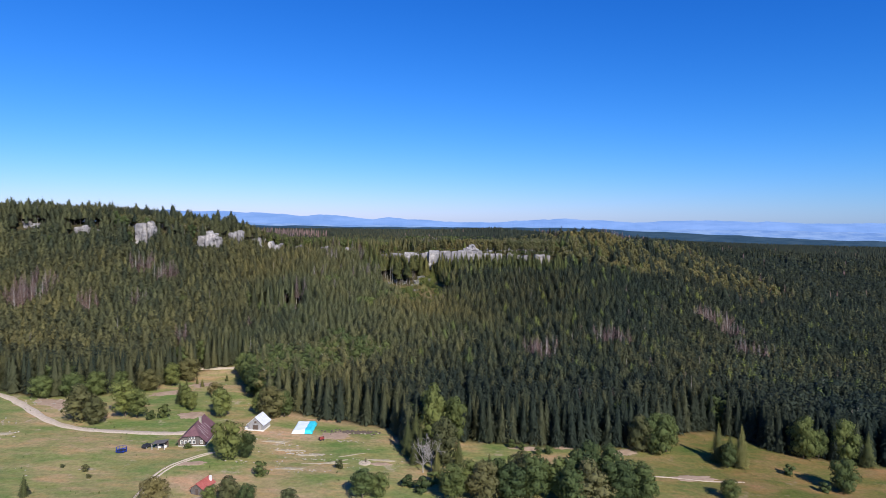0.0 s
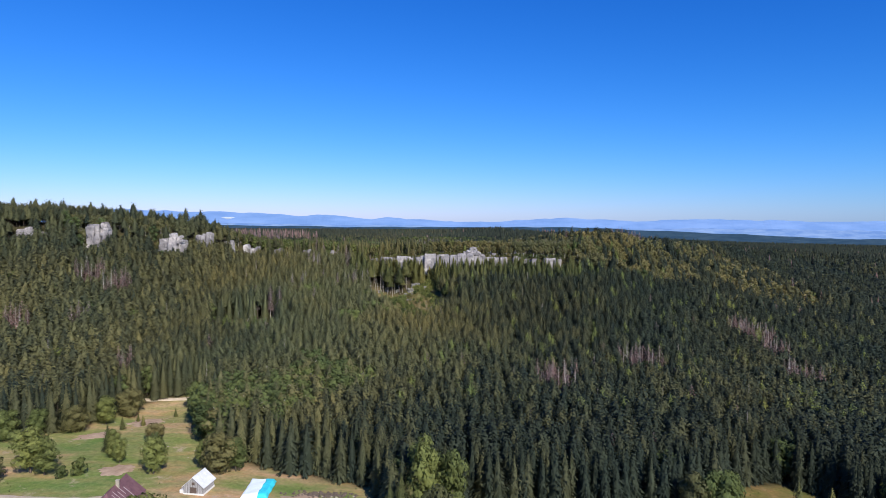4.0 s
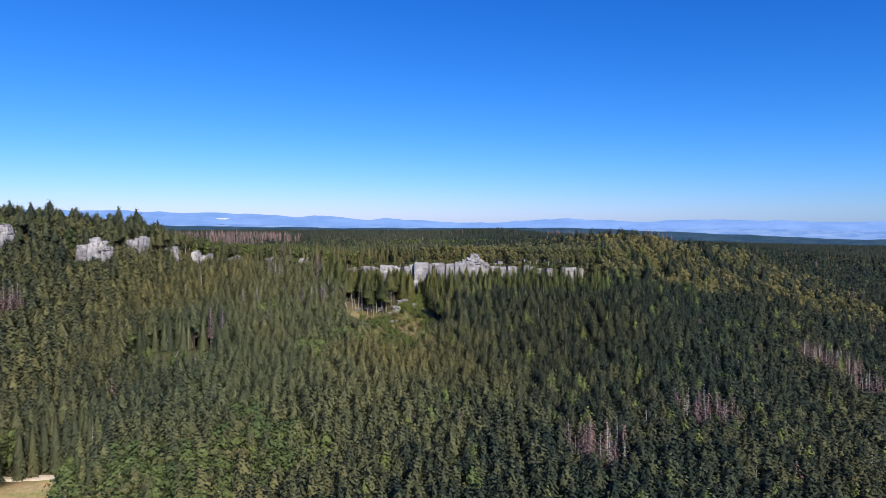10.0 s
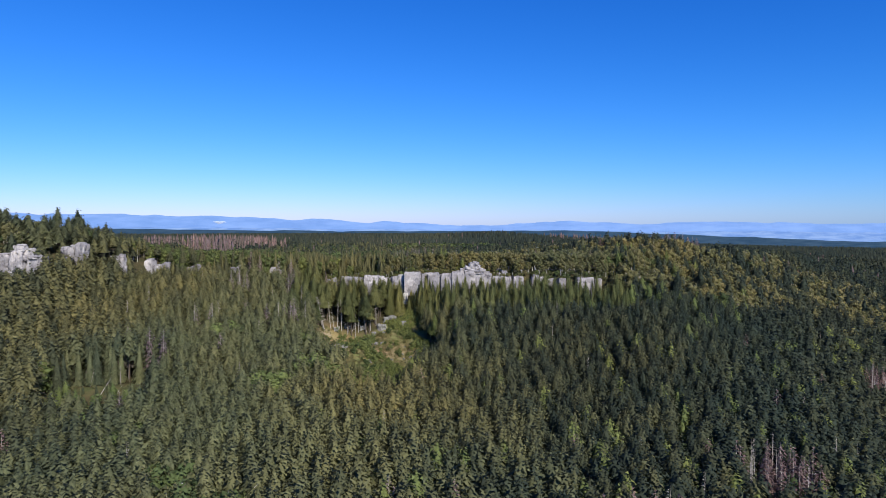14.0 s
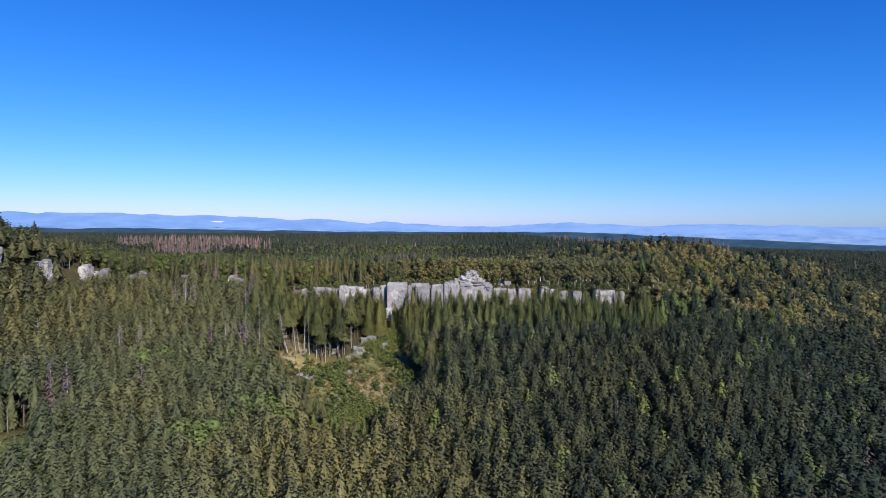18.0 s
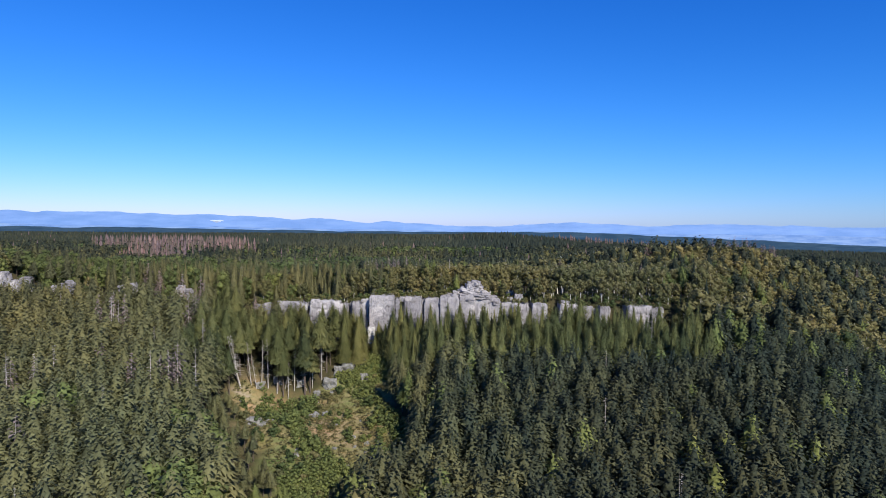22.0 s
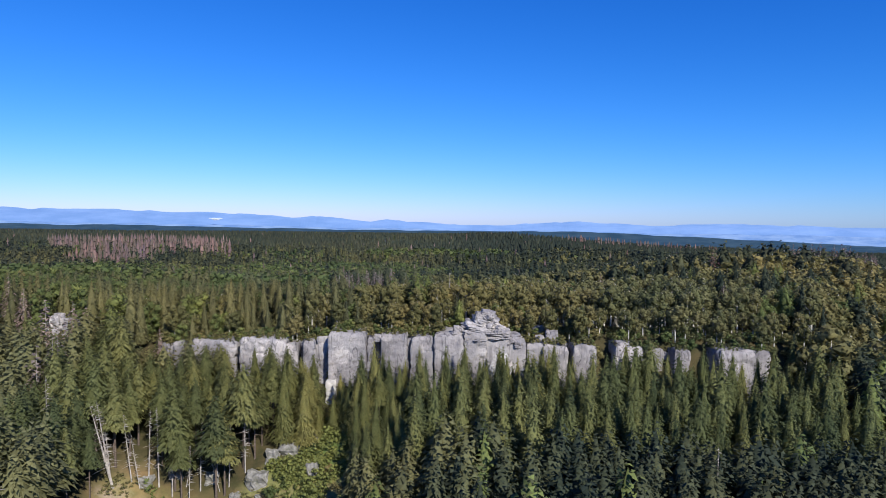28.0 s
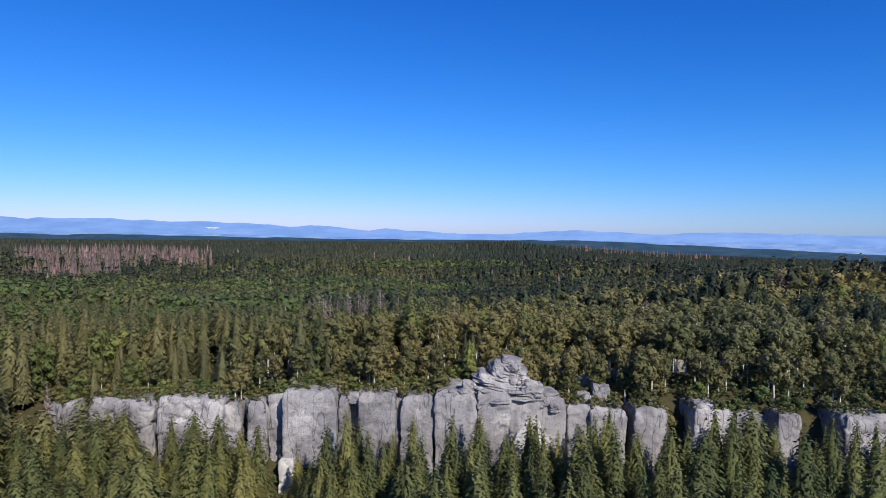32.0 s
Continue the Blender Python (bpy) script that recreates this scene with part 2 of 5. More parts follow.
gx = axis([(-5000, -1200, 200), (-1200, -360, 40), (-360, 360, 4), (360, 1200, 40), (1200, 5000, 200)])
gy = axis([(-800, 80, 40), (80, 640, 4), (640, 1300, 30), (1300, 5000, 150)])
GX, GY = np.meshgrid(gx, gy)
GZ = terrain(GX, GY)
nx, ny = len(gx), len(gy)
idx = np.arange(nx * ny).reshape(ny, nx)
quads = np.stack([idx[:-1, :-1], idx[:-1, 1:], idx[1:, 1:], idx[1:, :-1]], -1).reshape(-1, 4)
wood = smooth((wooded(GX, GY) + 3) / 6) * (line(GX, [(-90, 0.75), (-70, 0.28)]) + line(GX, [(-90, 0.25), (-70, 0.72)]) * smooth((clearing(GX, GY) + 1) / 4))
ground = new("ground", mesh_arrays("ground", np.stack([GX, GY, GZ], -1).reshape(-1, 3), quads, [M_GROUND], tint=wood.ravel(), smooth_shade=True, attr="wood"))
tagged(ground, "meadow and forest floor rising to a sandstone plateau", "ground", kind="structure")


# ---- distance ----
# backdrop paint: air haze mixed into the colour and lifted by a faint glow
def hazed_material(name, c1, c2, glow, scale):
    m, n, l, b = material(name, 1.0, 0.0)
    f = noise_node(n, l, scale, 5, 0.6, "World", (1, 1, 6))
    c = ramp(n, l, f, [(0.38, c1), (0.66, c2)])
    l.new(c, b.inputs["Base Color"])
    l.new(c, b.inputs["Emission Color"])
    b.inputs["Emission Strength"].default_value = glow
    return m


def ridge(name, y, profile, z_low, mat, wobble, seed, label):
    xs = np.arange(-4300, 4301, 20.0)
    z = line(xs, profile)
    z = z + np.array([wobble * (noise.fractal(Vector((x / 260.0, seed, 0)), 1.0, 2.0, 5)) for x in xs])
    v = np.concatenate([np.stack([xs, np.full_like(xs, y), z], -1), np.stack([xs, np.full_like(xs, y - 120), np.full_like(xs, z_low)], -1)])
    k = len(xs)
    f = np.array([(k + i, k + i + 1, i + 1, i) for i in range(k - 1)])
    return tagged(new(name, mesh_arrays(name, v, f, [mat])), label, "hills", kind="structure")


# blue of distance is painted on; none of these surfaces is a real light
M_FAR = hazed_material("far_hills", (0.095, 0.170, 0.335), (0.125, 0.205, 0.38), 0.4, 0.004)
M_PLAIN = hazed_material("far_plain", (0.085, 0.155, 0.31), (0.145, 0.22, 0.36), 0.3, 0.008)
M_NEARHILL = hazed_material("forest_ridge", (0.016, 0.036, 0.062), (0.028, 0.052, 0.080), 0.25, 0.01)
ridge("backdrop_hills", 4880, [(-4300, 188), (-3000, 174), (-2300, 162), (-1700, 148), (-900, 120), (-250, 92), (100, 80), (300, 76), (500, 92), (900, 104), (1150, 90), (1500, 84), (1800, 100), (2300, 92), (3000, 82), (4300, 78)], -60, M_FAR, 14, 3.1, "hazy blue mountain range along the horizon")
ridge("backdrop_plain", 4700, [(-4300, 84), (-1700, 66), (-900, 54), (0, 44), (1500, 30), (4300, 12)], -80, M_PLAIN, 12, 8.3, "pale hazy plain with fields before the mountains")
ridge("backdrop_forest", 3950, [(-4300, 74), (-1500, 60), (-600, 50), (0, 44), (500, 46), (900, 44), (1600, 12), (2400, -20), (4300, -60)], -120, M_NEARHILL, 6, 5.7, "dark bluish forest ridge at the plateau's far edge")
M_QUARRY = hazed_material("pale_quarry", (0.30, 0.36, 0.47), (0.44, 0.49, 0.58), 0.3, 0.02)
qa = np.linspace(0, 6.2832, 25)[:-1]
qr = 1 + 0.25 * np.sin(3 * qa) + 0.15 * np.sin(7 * qa + 1)
qv = np.stack([-1600 + 40 * qr * np.cos(qa), np.full(24, 4660.0), 104 + 8 * qr * np.sin(qa)], -1)
qv = np.concatenate([qv, [[-1600, 4655, 104]]])
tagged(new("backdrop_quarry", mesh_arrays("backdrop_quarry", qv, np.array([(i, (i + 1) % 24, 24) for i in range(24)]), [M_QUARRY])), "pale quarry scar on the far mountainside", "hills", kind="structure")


# ---- trees: shapes ----
BARK, NEEDLE, LEAF, OLIVE, RUST, PALE, WHITE, HAZEDNEEDLE = range(8)
TREE_MATS = [M_BARK, M_SPRUCE, M_LEAF, M_BIRCH, M_RUST, M_PALE, M_WHITEBARK, M_HAZEDWOOD]


def shape(vs, fs, ns, mat):
    """Corners, faces, materials and the soft normals of the crown's outline; each face is wound to agree with them."""
    v, f, n = np.array(vs, float), np.array(fs), np.array(ns, float)
    n /= np.linalg.norm(n, axis=1)[:, None] + 1e-9
    g = np.cross(v[f[:, 1]] - v[f[:, 0]], v[f[:, 2]] - v[f[:, 0]])
    turn = (g * n[f].sum(1)).sum(1) < 0
    f[turn] = f[turn][:, ::-1]
    return v, f, np.full(len(f), mat), n


def trunk_shape(rng, h, r, sides, mat, lean=0.0):
    a = np.arange(sides) * 2 * math.pi / sides
    low = np.stack([r * np.cos(a), r * np.sin(a), np.full(sides, -0.03)], -1)
    v = np.concatenate([low, [[lean, 0, h]]])
    f = [(i, (i + 1) % sides, sides) for i in range(sides)]
    return shape(v, f, np.concatenate([low * (1, 1, 0), [[0, 0, 1]]]), mat)


def sprigs(rng, count, radius, base, mat, size=0.05, power=0.5, core=6, slim=1.0):
    """Fine drooping twigs over a ragged cone, shingled from the tip down, round a dark inner body."""
    a0, a1, a2 = rng.uniform(0, 6.28, 3)
    vs, fs, ns = [], [], []
    for k in range(count):
        t = 1 - math.sqrt((k + rng.random()) / count)
        a = k * 2.39996 + rng.uniform(-0.4, 0.4)
        h = base + (0.985 - base) * t
        lobe = 1 + 0.16 * math.sin(3 * a + a0 + 9 * t) + 0.14 * math.sin(5 * a + a1 - 17 * t) + 0.12 * math.sin(31 * t + 2 * a + a2)
        r = radius * ((1 - t) ** power + 0.05) * lobe * rng.uniform(0.66, 1.12)
        ln = size * rng.uniform(0.8, 1.5) * (0.55 + 0.45 * (1 - t))
        half = size * rng.uniform(0.36, 0.6) * slim
        drop = ln * (0.85 + rng.uniform(-0.5, 0.45) - 0.5 * t)
        c, s = math.cos(a), math.sin(a)
        r0 = max(0.0, r - ln)
        tw = rng.uniform(-0.5, 0.5) * half
        n = len(vs)
        vs += [(r0 * c - half * s, r0 * s + half * c, h + drop * 0.5 + tw), (r0 * c + half * s, r0 * s - half * c, h + drop * 0.5 - tw), (r * c + tw * s, r * s - tw * c, h - drop * 0.5)]
        fs.append((n, n + 1, n + 2))
        j = rng.normal(size=3) * 0.17
        low = 0.45 * (lobe - 1)
        ns += [(c - 0.25 * s + j[0], s + 0.25 * c + j[1], 0.30 + j[2] + low), (c + 0.25 * s + j[0], s - 0.25 * c + j[1], 0.30 + j[2] + low), (c + j[0], s + j[1], 0.65 + j[2] + low)]
    if core:
        n = len(vs)
        for z, q in ((base, 0.62), (base + 0.3 * (1 - base), 0.52)):
            for k in range(core):
                a = 6.283 * k / core
                rr = radius * q * (1 + 0.2 * math.sin(2.1 * k + a0))
                vs.append((rr * math.cos(a), rr * math.sin(a), z))
                ns.append((math.cos(a), math.sin(a), -0.25))
        vs.append((0, 0, 0.93))
        ns.append((0, 0, 1))
        for k in range(core):
            k2 = (k + 1) % core
            fs += [(n + k, n + k2, n + core + k), (n + k2, n + core + k2, n + core + k), (n + core + k, n + core + k2, n + 2 * core)]
    return shape(vs, fs, ns, mat)


def clumps(rng, lobes, each, mat, low, wide, size, core=True):
    """Leaf sprays on the shells of several overlapping lobes."""
    vs, fs, ns = [], [], []
    for k in range(lobes):
        t = k / max(1, lobes - 1)
        a = k * 2.4 + rng.random()
        rr = wide * (0.55 if 0 < t < 1 else 0.15) * rng.uniform(0.7, 1.2)
        c = np.array([rr * math.cos(a), rr * math.sin(a), low + (0.86 - low) * t])
        rad = np.array([wide * rng.uniform(0.5, 0.72)] * 2 + [(0.98 - low) * rng.uniform(0.2, 0.3)]) * (1.0 - 0.35 * abs(t - 0.4))
        for _ in range(each):
            d = rng.normal(size=3)
            d[2] = d[2] * 0.8 + 0.25
            d /= np.linalg.norm(d)
            p = c + d * rad * rng.uniform(0.78, 1.08)
            nrm = d + rng.normal(size=3) * 0.38
            nrm /= np.linalg.norm(nrm)
            u = np.cross(nrm, rng.normal(size=3))
            u /= np.linalg.norm(u)
            w = np.cross(nrm, u)
            s = size * rng.uniform(0.6, 1.25)
            n = len(vs)
            vs += [p - u * s, p + u * s * rng.uniform(0.4, 0.9) - w * s * 0.8, p + u * s * rng.uniform(0.4, 0.9) + w * s * 0.8 - nrm * s * 0.2]
            fs.append((n, n + 1, n + 2))
            ns += [d * 0.9 + nrm * 0.35] * 3
        n = len(vs)
        if not core:
            continue
        for d in ((1, 0, 0), (0, 1, 0), (-1, 0, 0), (0, -1, 0), (0, 0, 1), (0, 0, -1)):
            vs.append(c + np.array(d) * rad * 0.66)
            ns.append(np.array(d) + (0, 0, 0.1))
        for i in range(4):
            j = (i + 1) % 4
            fs += [(n + i, n + j, n + 4), (n + i, n + j, n + 5)]
    return shape(vs, fs, ns, mat)


def limbs(rng, count, base, length, mat, rise=0.5, thick=0.006):
    vs, fs, ns = [], [], []
    for k in range(count):
        h = base + (0.97 - base) * (k + rng.random()) / count
        a = rng.random() * 6.28
        r = length * (1.15 - h) * rng.uniform(0.5, 1.2)
        c, s = math.cos(a), math.sin(a)
        n = len(vs)
        vs += [(0, 0, h - thick), (0, 0, h + thick), (r * c, r * s, h + r * rise), (-thick * s, thick * c, h), ]
        fs += [(n, n + 1, n + 2), (n, n + 2, n + 3)]
        ns += [(-s, c, 0.3)] * 4
    return shape(vs, fs, ns, mat)


def join(*bits):
    vs, fs, ms, ns, n = [], [], [], [], 0
    for v, f, m, q in bits:
        vs.append(v)
        fs.append(f + n)
        ms.append(m)
        ns.append(q)
        n += len(v)
    return np.concatenate(vs), np.concatenate(fs), np.concatenate(ms), np.concatenate(ns)


def spruce_shape(seed, count, sides=3, mat=NEEDLE, base=0.36, radius=0.15, size=0.05, slim=1.0, power=0.5):
    rng = np.random.default_rng(seed)
    return join(trunk_shape(rng, 0.97, 0.011, sides, BARK), sprigs(rng, count, radius, base, mat, size, power, slim=slim))


def pine_shape(seed, count):
    """A spruce of a dense stand, bare below with a tall clear stem."""
    rng = np.random.default_rng(seed)
    return join(trunk_shape(rng, 0.97, 0.012, 5, BARK), limbs(rng, 8, 0.2, 0.07, BARK, -0.2), sprigs(rng, count, 0.185, 0.5, NEEDLE, 0.046, slim=0.95))


def broad_shape(seed, lobes, each, mat=LEAF, low=0.22, wide=0.30, size=0.07):
    rng = np.random.default_rng(seed)
    return join(trunk_shape(rng, 0.75, 0.022, 5, BARK), limbs(rng, 6, 0.3, 0.3, BARK, 0.8, 0.008), clumps(rng, lobes, each, mat, low, wide, size))


def birch_shape(seed, lobes, each, mat=OLIVE, size=0.042):
    rng = np.random.default_rng(seed)
    return join(trunk_shape(rng, 0.92, 0.019, 5, WHITE, 0.03), limbs(rng, 7, 0.32, 0.22, WHITE, 1.0, 0.008), clumps(rng, lobes, each, mat, 0.40, 0.2, size))


def dead_shape(seed, whorls=10, arms=6):
    rng = np.random.default_rng(seed)
    return join(trunk_shape(rng, 0.98, 0.011, 5, PALE), limbs(rng, 16, 0.2, 0.14, PALE, -0.2, 0.004),
                sprigs(rng, whorls * arms * 4, 0.135, 0.25, RUST, 0.045, core=0, slim=0.8))


def snag_shape(seed):
    rng = np.random.default_rng(seed)
    return join(trunk_shape(rng, 1.0, 0.011, 6, PALE, rng.uniform(-0.03, 0.03)), limbs(rng, 44, 0.22, 0.13, PALE, -0.25, 0.004))


def cone_shape(seed, tiers, sides, radius=0.17):
    """A far spruce: a few ragged skirts."""
    rng = np.random.default_rng(seed)
    vs, fs, ns = [], [], []
    for t in range(tiers):
        h0 = 0.08 + 0.86 * t / tiers
        h1 = min(1.0, h0 + 1.25 / tiers)
        n = len(vs)
        r = radius * (1 - h0) ** 0.6 + 0.01
        for k in range(sides):
            a = 6.283 * (k + rng.random() * 0.6) / sides
            q = r * rng.uniform(0.6, 1.25)
            vs.append((q * math.cos(a), q * math.sin(a), h0 + rng.uniform(-0.03, 0.03)))
            ns.append((math.cos(a), math.sin(a), 0.3))
        vs.append((0, 0, h1))
        ns.append((0, -0.3, 1))
        fs += [(n + k, n + (k + 1) % sides, n + sides) for k in range(sides)]
    return shape(vs, fs, ns, NEEDLE)


def far_broad(seed, count, mat=LEAF):
    rng = np.random.default_rng(seed)
    return clumps(rng, 3, count, mat, 0.25, 0.26, 0.12, False)


def recolour(made, a, b):
    v, f, m, n = made
    return v, f, np.where(m == a, b, m), n


# ---- the forest: where each tree stands ----
class Stand:
    """Trees gathered for one mesh: shape, place, height, spread, turn, tint."""

    def __init__(self):
        self.rows = {}

    def add(self, key, x, y, z, h, spread, tint):
        self.rows.setdefault(key, []).append((x, y, z, h, spread, random.random() * 6.283, tint))

    def build(self, name, shapes, label, category="trees"):
        V, F, Mt, T, N, n = [], [], [], [], [], 0
        for key, rows in self.rows.items():
            v, f, m, q = shapes[key]
            r = np.array(rows)
            c, s = np.cos(r[:, 5])[:, None], np.sin(r[:, 5])[:, None]
            w = (r[:, 3] * r[:, 4])[:, None]
            P = np.stack([r[:, :1] + w * (c * v[:, 0] - s * v[:, 1]), r[:, 1:2] + w * (s * v[:, 0] + c * v[:, 1]), r[:, 2:3] + r[:, 3:4] * v[:, 2]], -1)
            V.append(P.reshape(-1, 3))
            N.append(np.stack([c * q[:, 0] - s * q[:, 1], s * q[:, 0] + c * q[:, 1], np.broadcast_to(q[:, 2], (len(r), len(q)))], -1).reshape(-1, 3))
            F.append((f[None] + (np.arange(len(r)) * len(v))[:, None, None] + n).reshape(-1, 3))
            Mt.append(np.tile(m, len(r)))
            T.append(np.repeat(r[:, 6], len(v)))
            n += len(r) * len(v)
        me = mesh_arrays(name, np.concatenate(V), np.concatenate(F), TREE_MATS, np.concatenate(Mt), np.concatenate(T), normals=np.concatenate(N))
        return tagged(new(name, me), label, category, kind="stuff")


SHAPES = {}
for i in range(4):
    SHAPES["spruce", i] = spruce_shape(10 + i, 215, base=0.42, radius=0.2, size=0.059)
    SHAPES["edge", i] = spruce_shape(18 + i, 330, base=0.04, radius=0.165, size=0.05, slim=0.85, power=0.65)
    SHAPES["fine", i] = spruce_shape(17 + i, 480, base=0.36, radius=0.19, size=0.042, slim=0.9)
    SHAPES["side", i] = spruce_shape(15 + i, 105, base=0.45, radius=0.2, size=0.076)
    SHAPES["mid", i] = recolour(spruce_shape(20 + i, 84, base=0.4, radius=0.21, size=0.08), NEEDLE, HAZEDNEEDLE if i == 0 else NEEDLE)
    SHAPES["far", i] = join(sprigs(np.random.default_rng(150 + i), 30, 0.2, 0.3, HAZEDNEEDLE if i % 2 else NEEDLE, 0.135, core=4))
    SHAPES["cone", i] = recolour(cone_shape(30 + i, 4, 5), NEEDLE, HAZEDNEEDLE)
    SHAPES["tip", i] = recolour(cone_shape(40 + i, 2, 4, 0.22), NEEDLE, HAZEDNEEDLE)
    SHAPES["stem", i] = pine_shape(50 + i, 210)
    SHAPES["broad", i] = broad_shape(60 + i, 9, 66, size=0.031)
    SHAPES["birch", i] = birch_shape(70 + i, 7, 32)
    SHAPES["rimbirch", i] = birch_shape(75 + i, 8, 54, size=0.031)
    SHAPES["midbroad", i] = broad_shape(80 + i, 6, 20, size=0.064)
    SHAPES["midbirch", i] = birch_shape(90 + i, 6, 16, size=0.058)
    SHAPES["farbroad", i] = far_broad(100 + i, 10)
    SHAPES["farbirch", i] = far_broad(140 + i, 10, OLIVE)
    SHAPES["fardead", i] = recolour(cone_shape(105 + i, 4, 5, 0.10), NEEDLE, (RUST, BARK, RUST, BARK)[i])
    SHAPES["dead", i] = dead_shape(110 + i)
    SHAPES["snag", i] = snag_shape(120 + i)
    SHAPES["sapling", i] = clumps(np.random.default_rng(160 + i), 4, 13, LEAF, 0.15, 0.42, 0.10)
    SHAPES["herb", i] = clumps(np.random.default_rng(165 + i), 3, 10, OLIVE, 0.1, 0.6, 0.13)
    SHAPES["larch", i] = recolour(spruce_shape(130 + i, 260, radius=0.18, size=0.05, slim=0.9), NEEDLE, LEAF)

# patches of dying spruce: centre, radius
DEAD = [(52, 344, 11), (98, 376, 11), (195, 465, 15), (196, 437, 11), (192, 396, 11), (-150, 353, 5), (-257, 385, 15), (-216, 375, 7), (-207, 425, 8), (-188, 420, 8), (-191, 388, 6), (-103, 434, 4), (-94, 466, 6), (-91, 500, 5), (-68, 505, 5), (-60, 470, 6), (-76, 522, 6), (-58, 528, 4),
        (-318, 965, 42), (-262, 985, 55), (-218, 800, 26), (-236, 860, 34), (-190, 900, 20), (-16, 582, 10), (330, 1500, 130), (160, 620, 12), (150, 640, 10)]
# brighter, leafy patches: centre, radius, kind
LEAFY = [(60, 560, 75, "birch"), (130, 585, 70, "birch"), (10, 540, 22, "birch"), (-130, 600, 60, "broad"), (-90, 640, 70, "broad"), (-40, 700, 60, "broad"), (-60, 730, 60, "broad"), (-170, 690, 60, "broad"), (-80, 318, 26, "broad"), (-52, 336, 20, "broad"), (-100, 318, 14, "broad"), (-67, 305, 14, "broad"), (-61, 362, 9, "broad"), (-84, 457, 7, "broad"), (-48, 453, 7, "broad"), (-42, 428, 7, "broad"), (-55, 416, 8, "broad"), (-8, 250, 8, "broad"),
         (-60, 305, 10, "broad"), (260, 620, 60, "birch"), (-220, 500, 40, "birch"), (0, 950, 70, "broad")]


# crags on the hillside: left, right, front, depth, foot, top, and the height down to which they stand clear
CRAGS = [(-311, -299, 458, 10, 66, 87.5, 77), (-302, -294, 463, 8, 70, 84, 78), (-275, -258, 460, 10, 66, 85, 76), (-231, -216, 461, 11, 60, 86, 69), (-229, -219, 465, 8, 82, 89, 80), (-190, -171, 473, 12, 60, 78.5, 66), (-184, -174, 476, 7, 76, 80.5, 74),
         (-172, -161, 490, 9, 66, 81, 73), (-159, -152, 509, 6, 62, 74.5, 71), (-152, -139, 530, 8, 55, 71, 62), (-128, -122, 528, 6, 60, 69, 65), (-108, -101, 531, 6, 58, 67.5, 63), (-88, -82, 534, 6, 58, 66.5, 62),
         (129, 134, 543, 6, 46, 55, 51), (137, 141, 548, 6, 46, 54, 51), (103, 107, 530, 6, 52, 61, 58)]


def headroom(x, y, q):
    """How high a tree may grow before a crag: capped to keep the rock open to the camera's view."""
    if -58 < x < 86 and 478 < y < 524:
        return (60.0 + 5 * q) if x < -49 else (57.0 + 8.0 * q) if x < -24 else (60.5 + 5 * q) if x < -17.5 else (61.2 + 4.5 * q) if x < 25 else (61.0 + 6.5 * q)
    for a, b, front, dep, zf, zt, clear in CRAGS:
        if a - 1.5 < x < b + 1.5 and front - 30 < y < front + dep * 0.4:
            return clear + 3.5 + 3.0 * q + 0.1 * max(0.0, front - 10 - y)
    return 999.0


def near_patch(x, y, patches):
    for p in patches:
        if (x - p[0]) ** 2 + (y - p[1]) ** 2 < p[2] ** 2:
            return p
    return None


def scatter(y0, y1, step, margin, belt=True):
    """Jittered places between two distances, across the width of the valley."""
    rng = np.random.default_rng(int(y0 * 7 + step * 10))
    half = 0.70 * y1 + margin
    xs, ys = np.meshgrid(np.arange(-half, half, step), np.arange(y0, y1, step))
    xs = xs + rng.uniform(-0.46, 0.46, xs.shape) * step
    ys = ys + rng.uniform(-0.46, 0.46, ys.shape) * step
    keep = (np.abs(xs) < 0.70 * ys + margin) & (wooded(xs, ys) > 0.5) & (clearing(xs, ys) > 0)
    brink = line(xs, BRINK)
    keep &= ~((ys > brink - 9) & (ys < brink + 2.0) & (xs > -40) & (xs < 86))
    if belt:
        keep &= ~((ys > 486) & (ys < 518) & (xs > -68) & (xs < 92))
    xs, ys = xs[keep], ys[keep]
    return xs, ys, terrain(xs, ys), rng


slope, brow, plateau_near, plateau_far = Stand(), Stand(), Stand(), Stand()


def young(x, y):
    """Low second growth below the gully; trees before the windthrow, kept short to fit the camera's view."""
    if 414 < y < 442 and -34 < x < -8:
        return True
    return 402 < y < 416 and -130 < x < -92


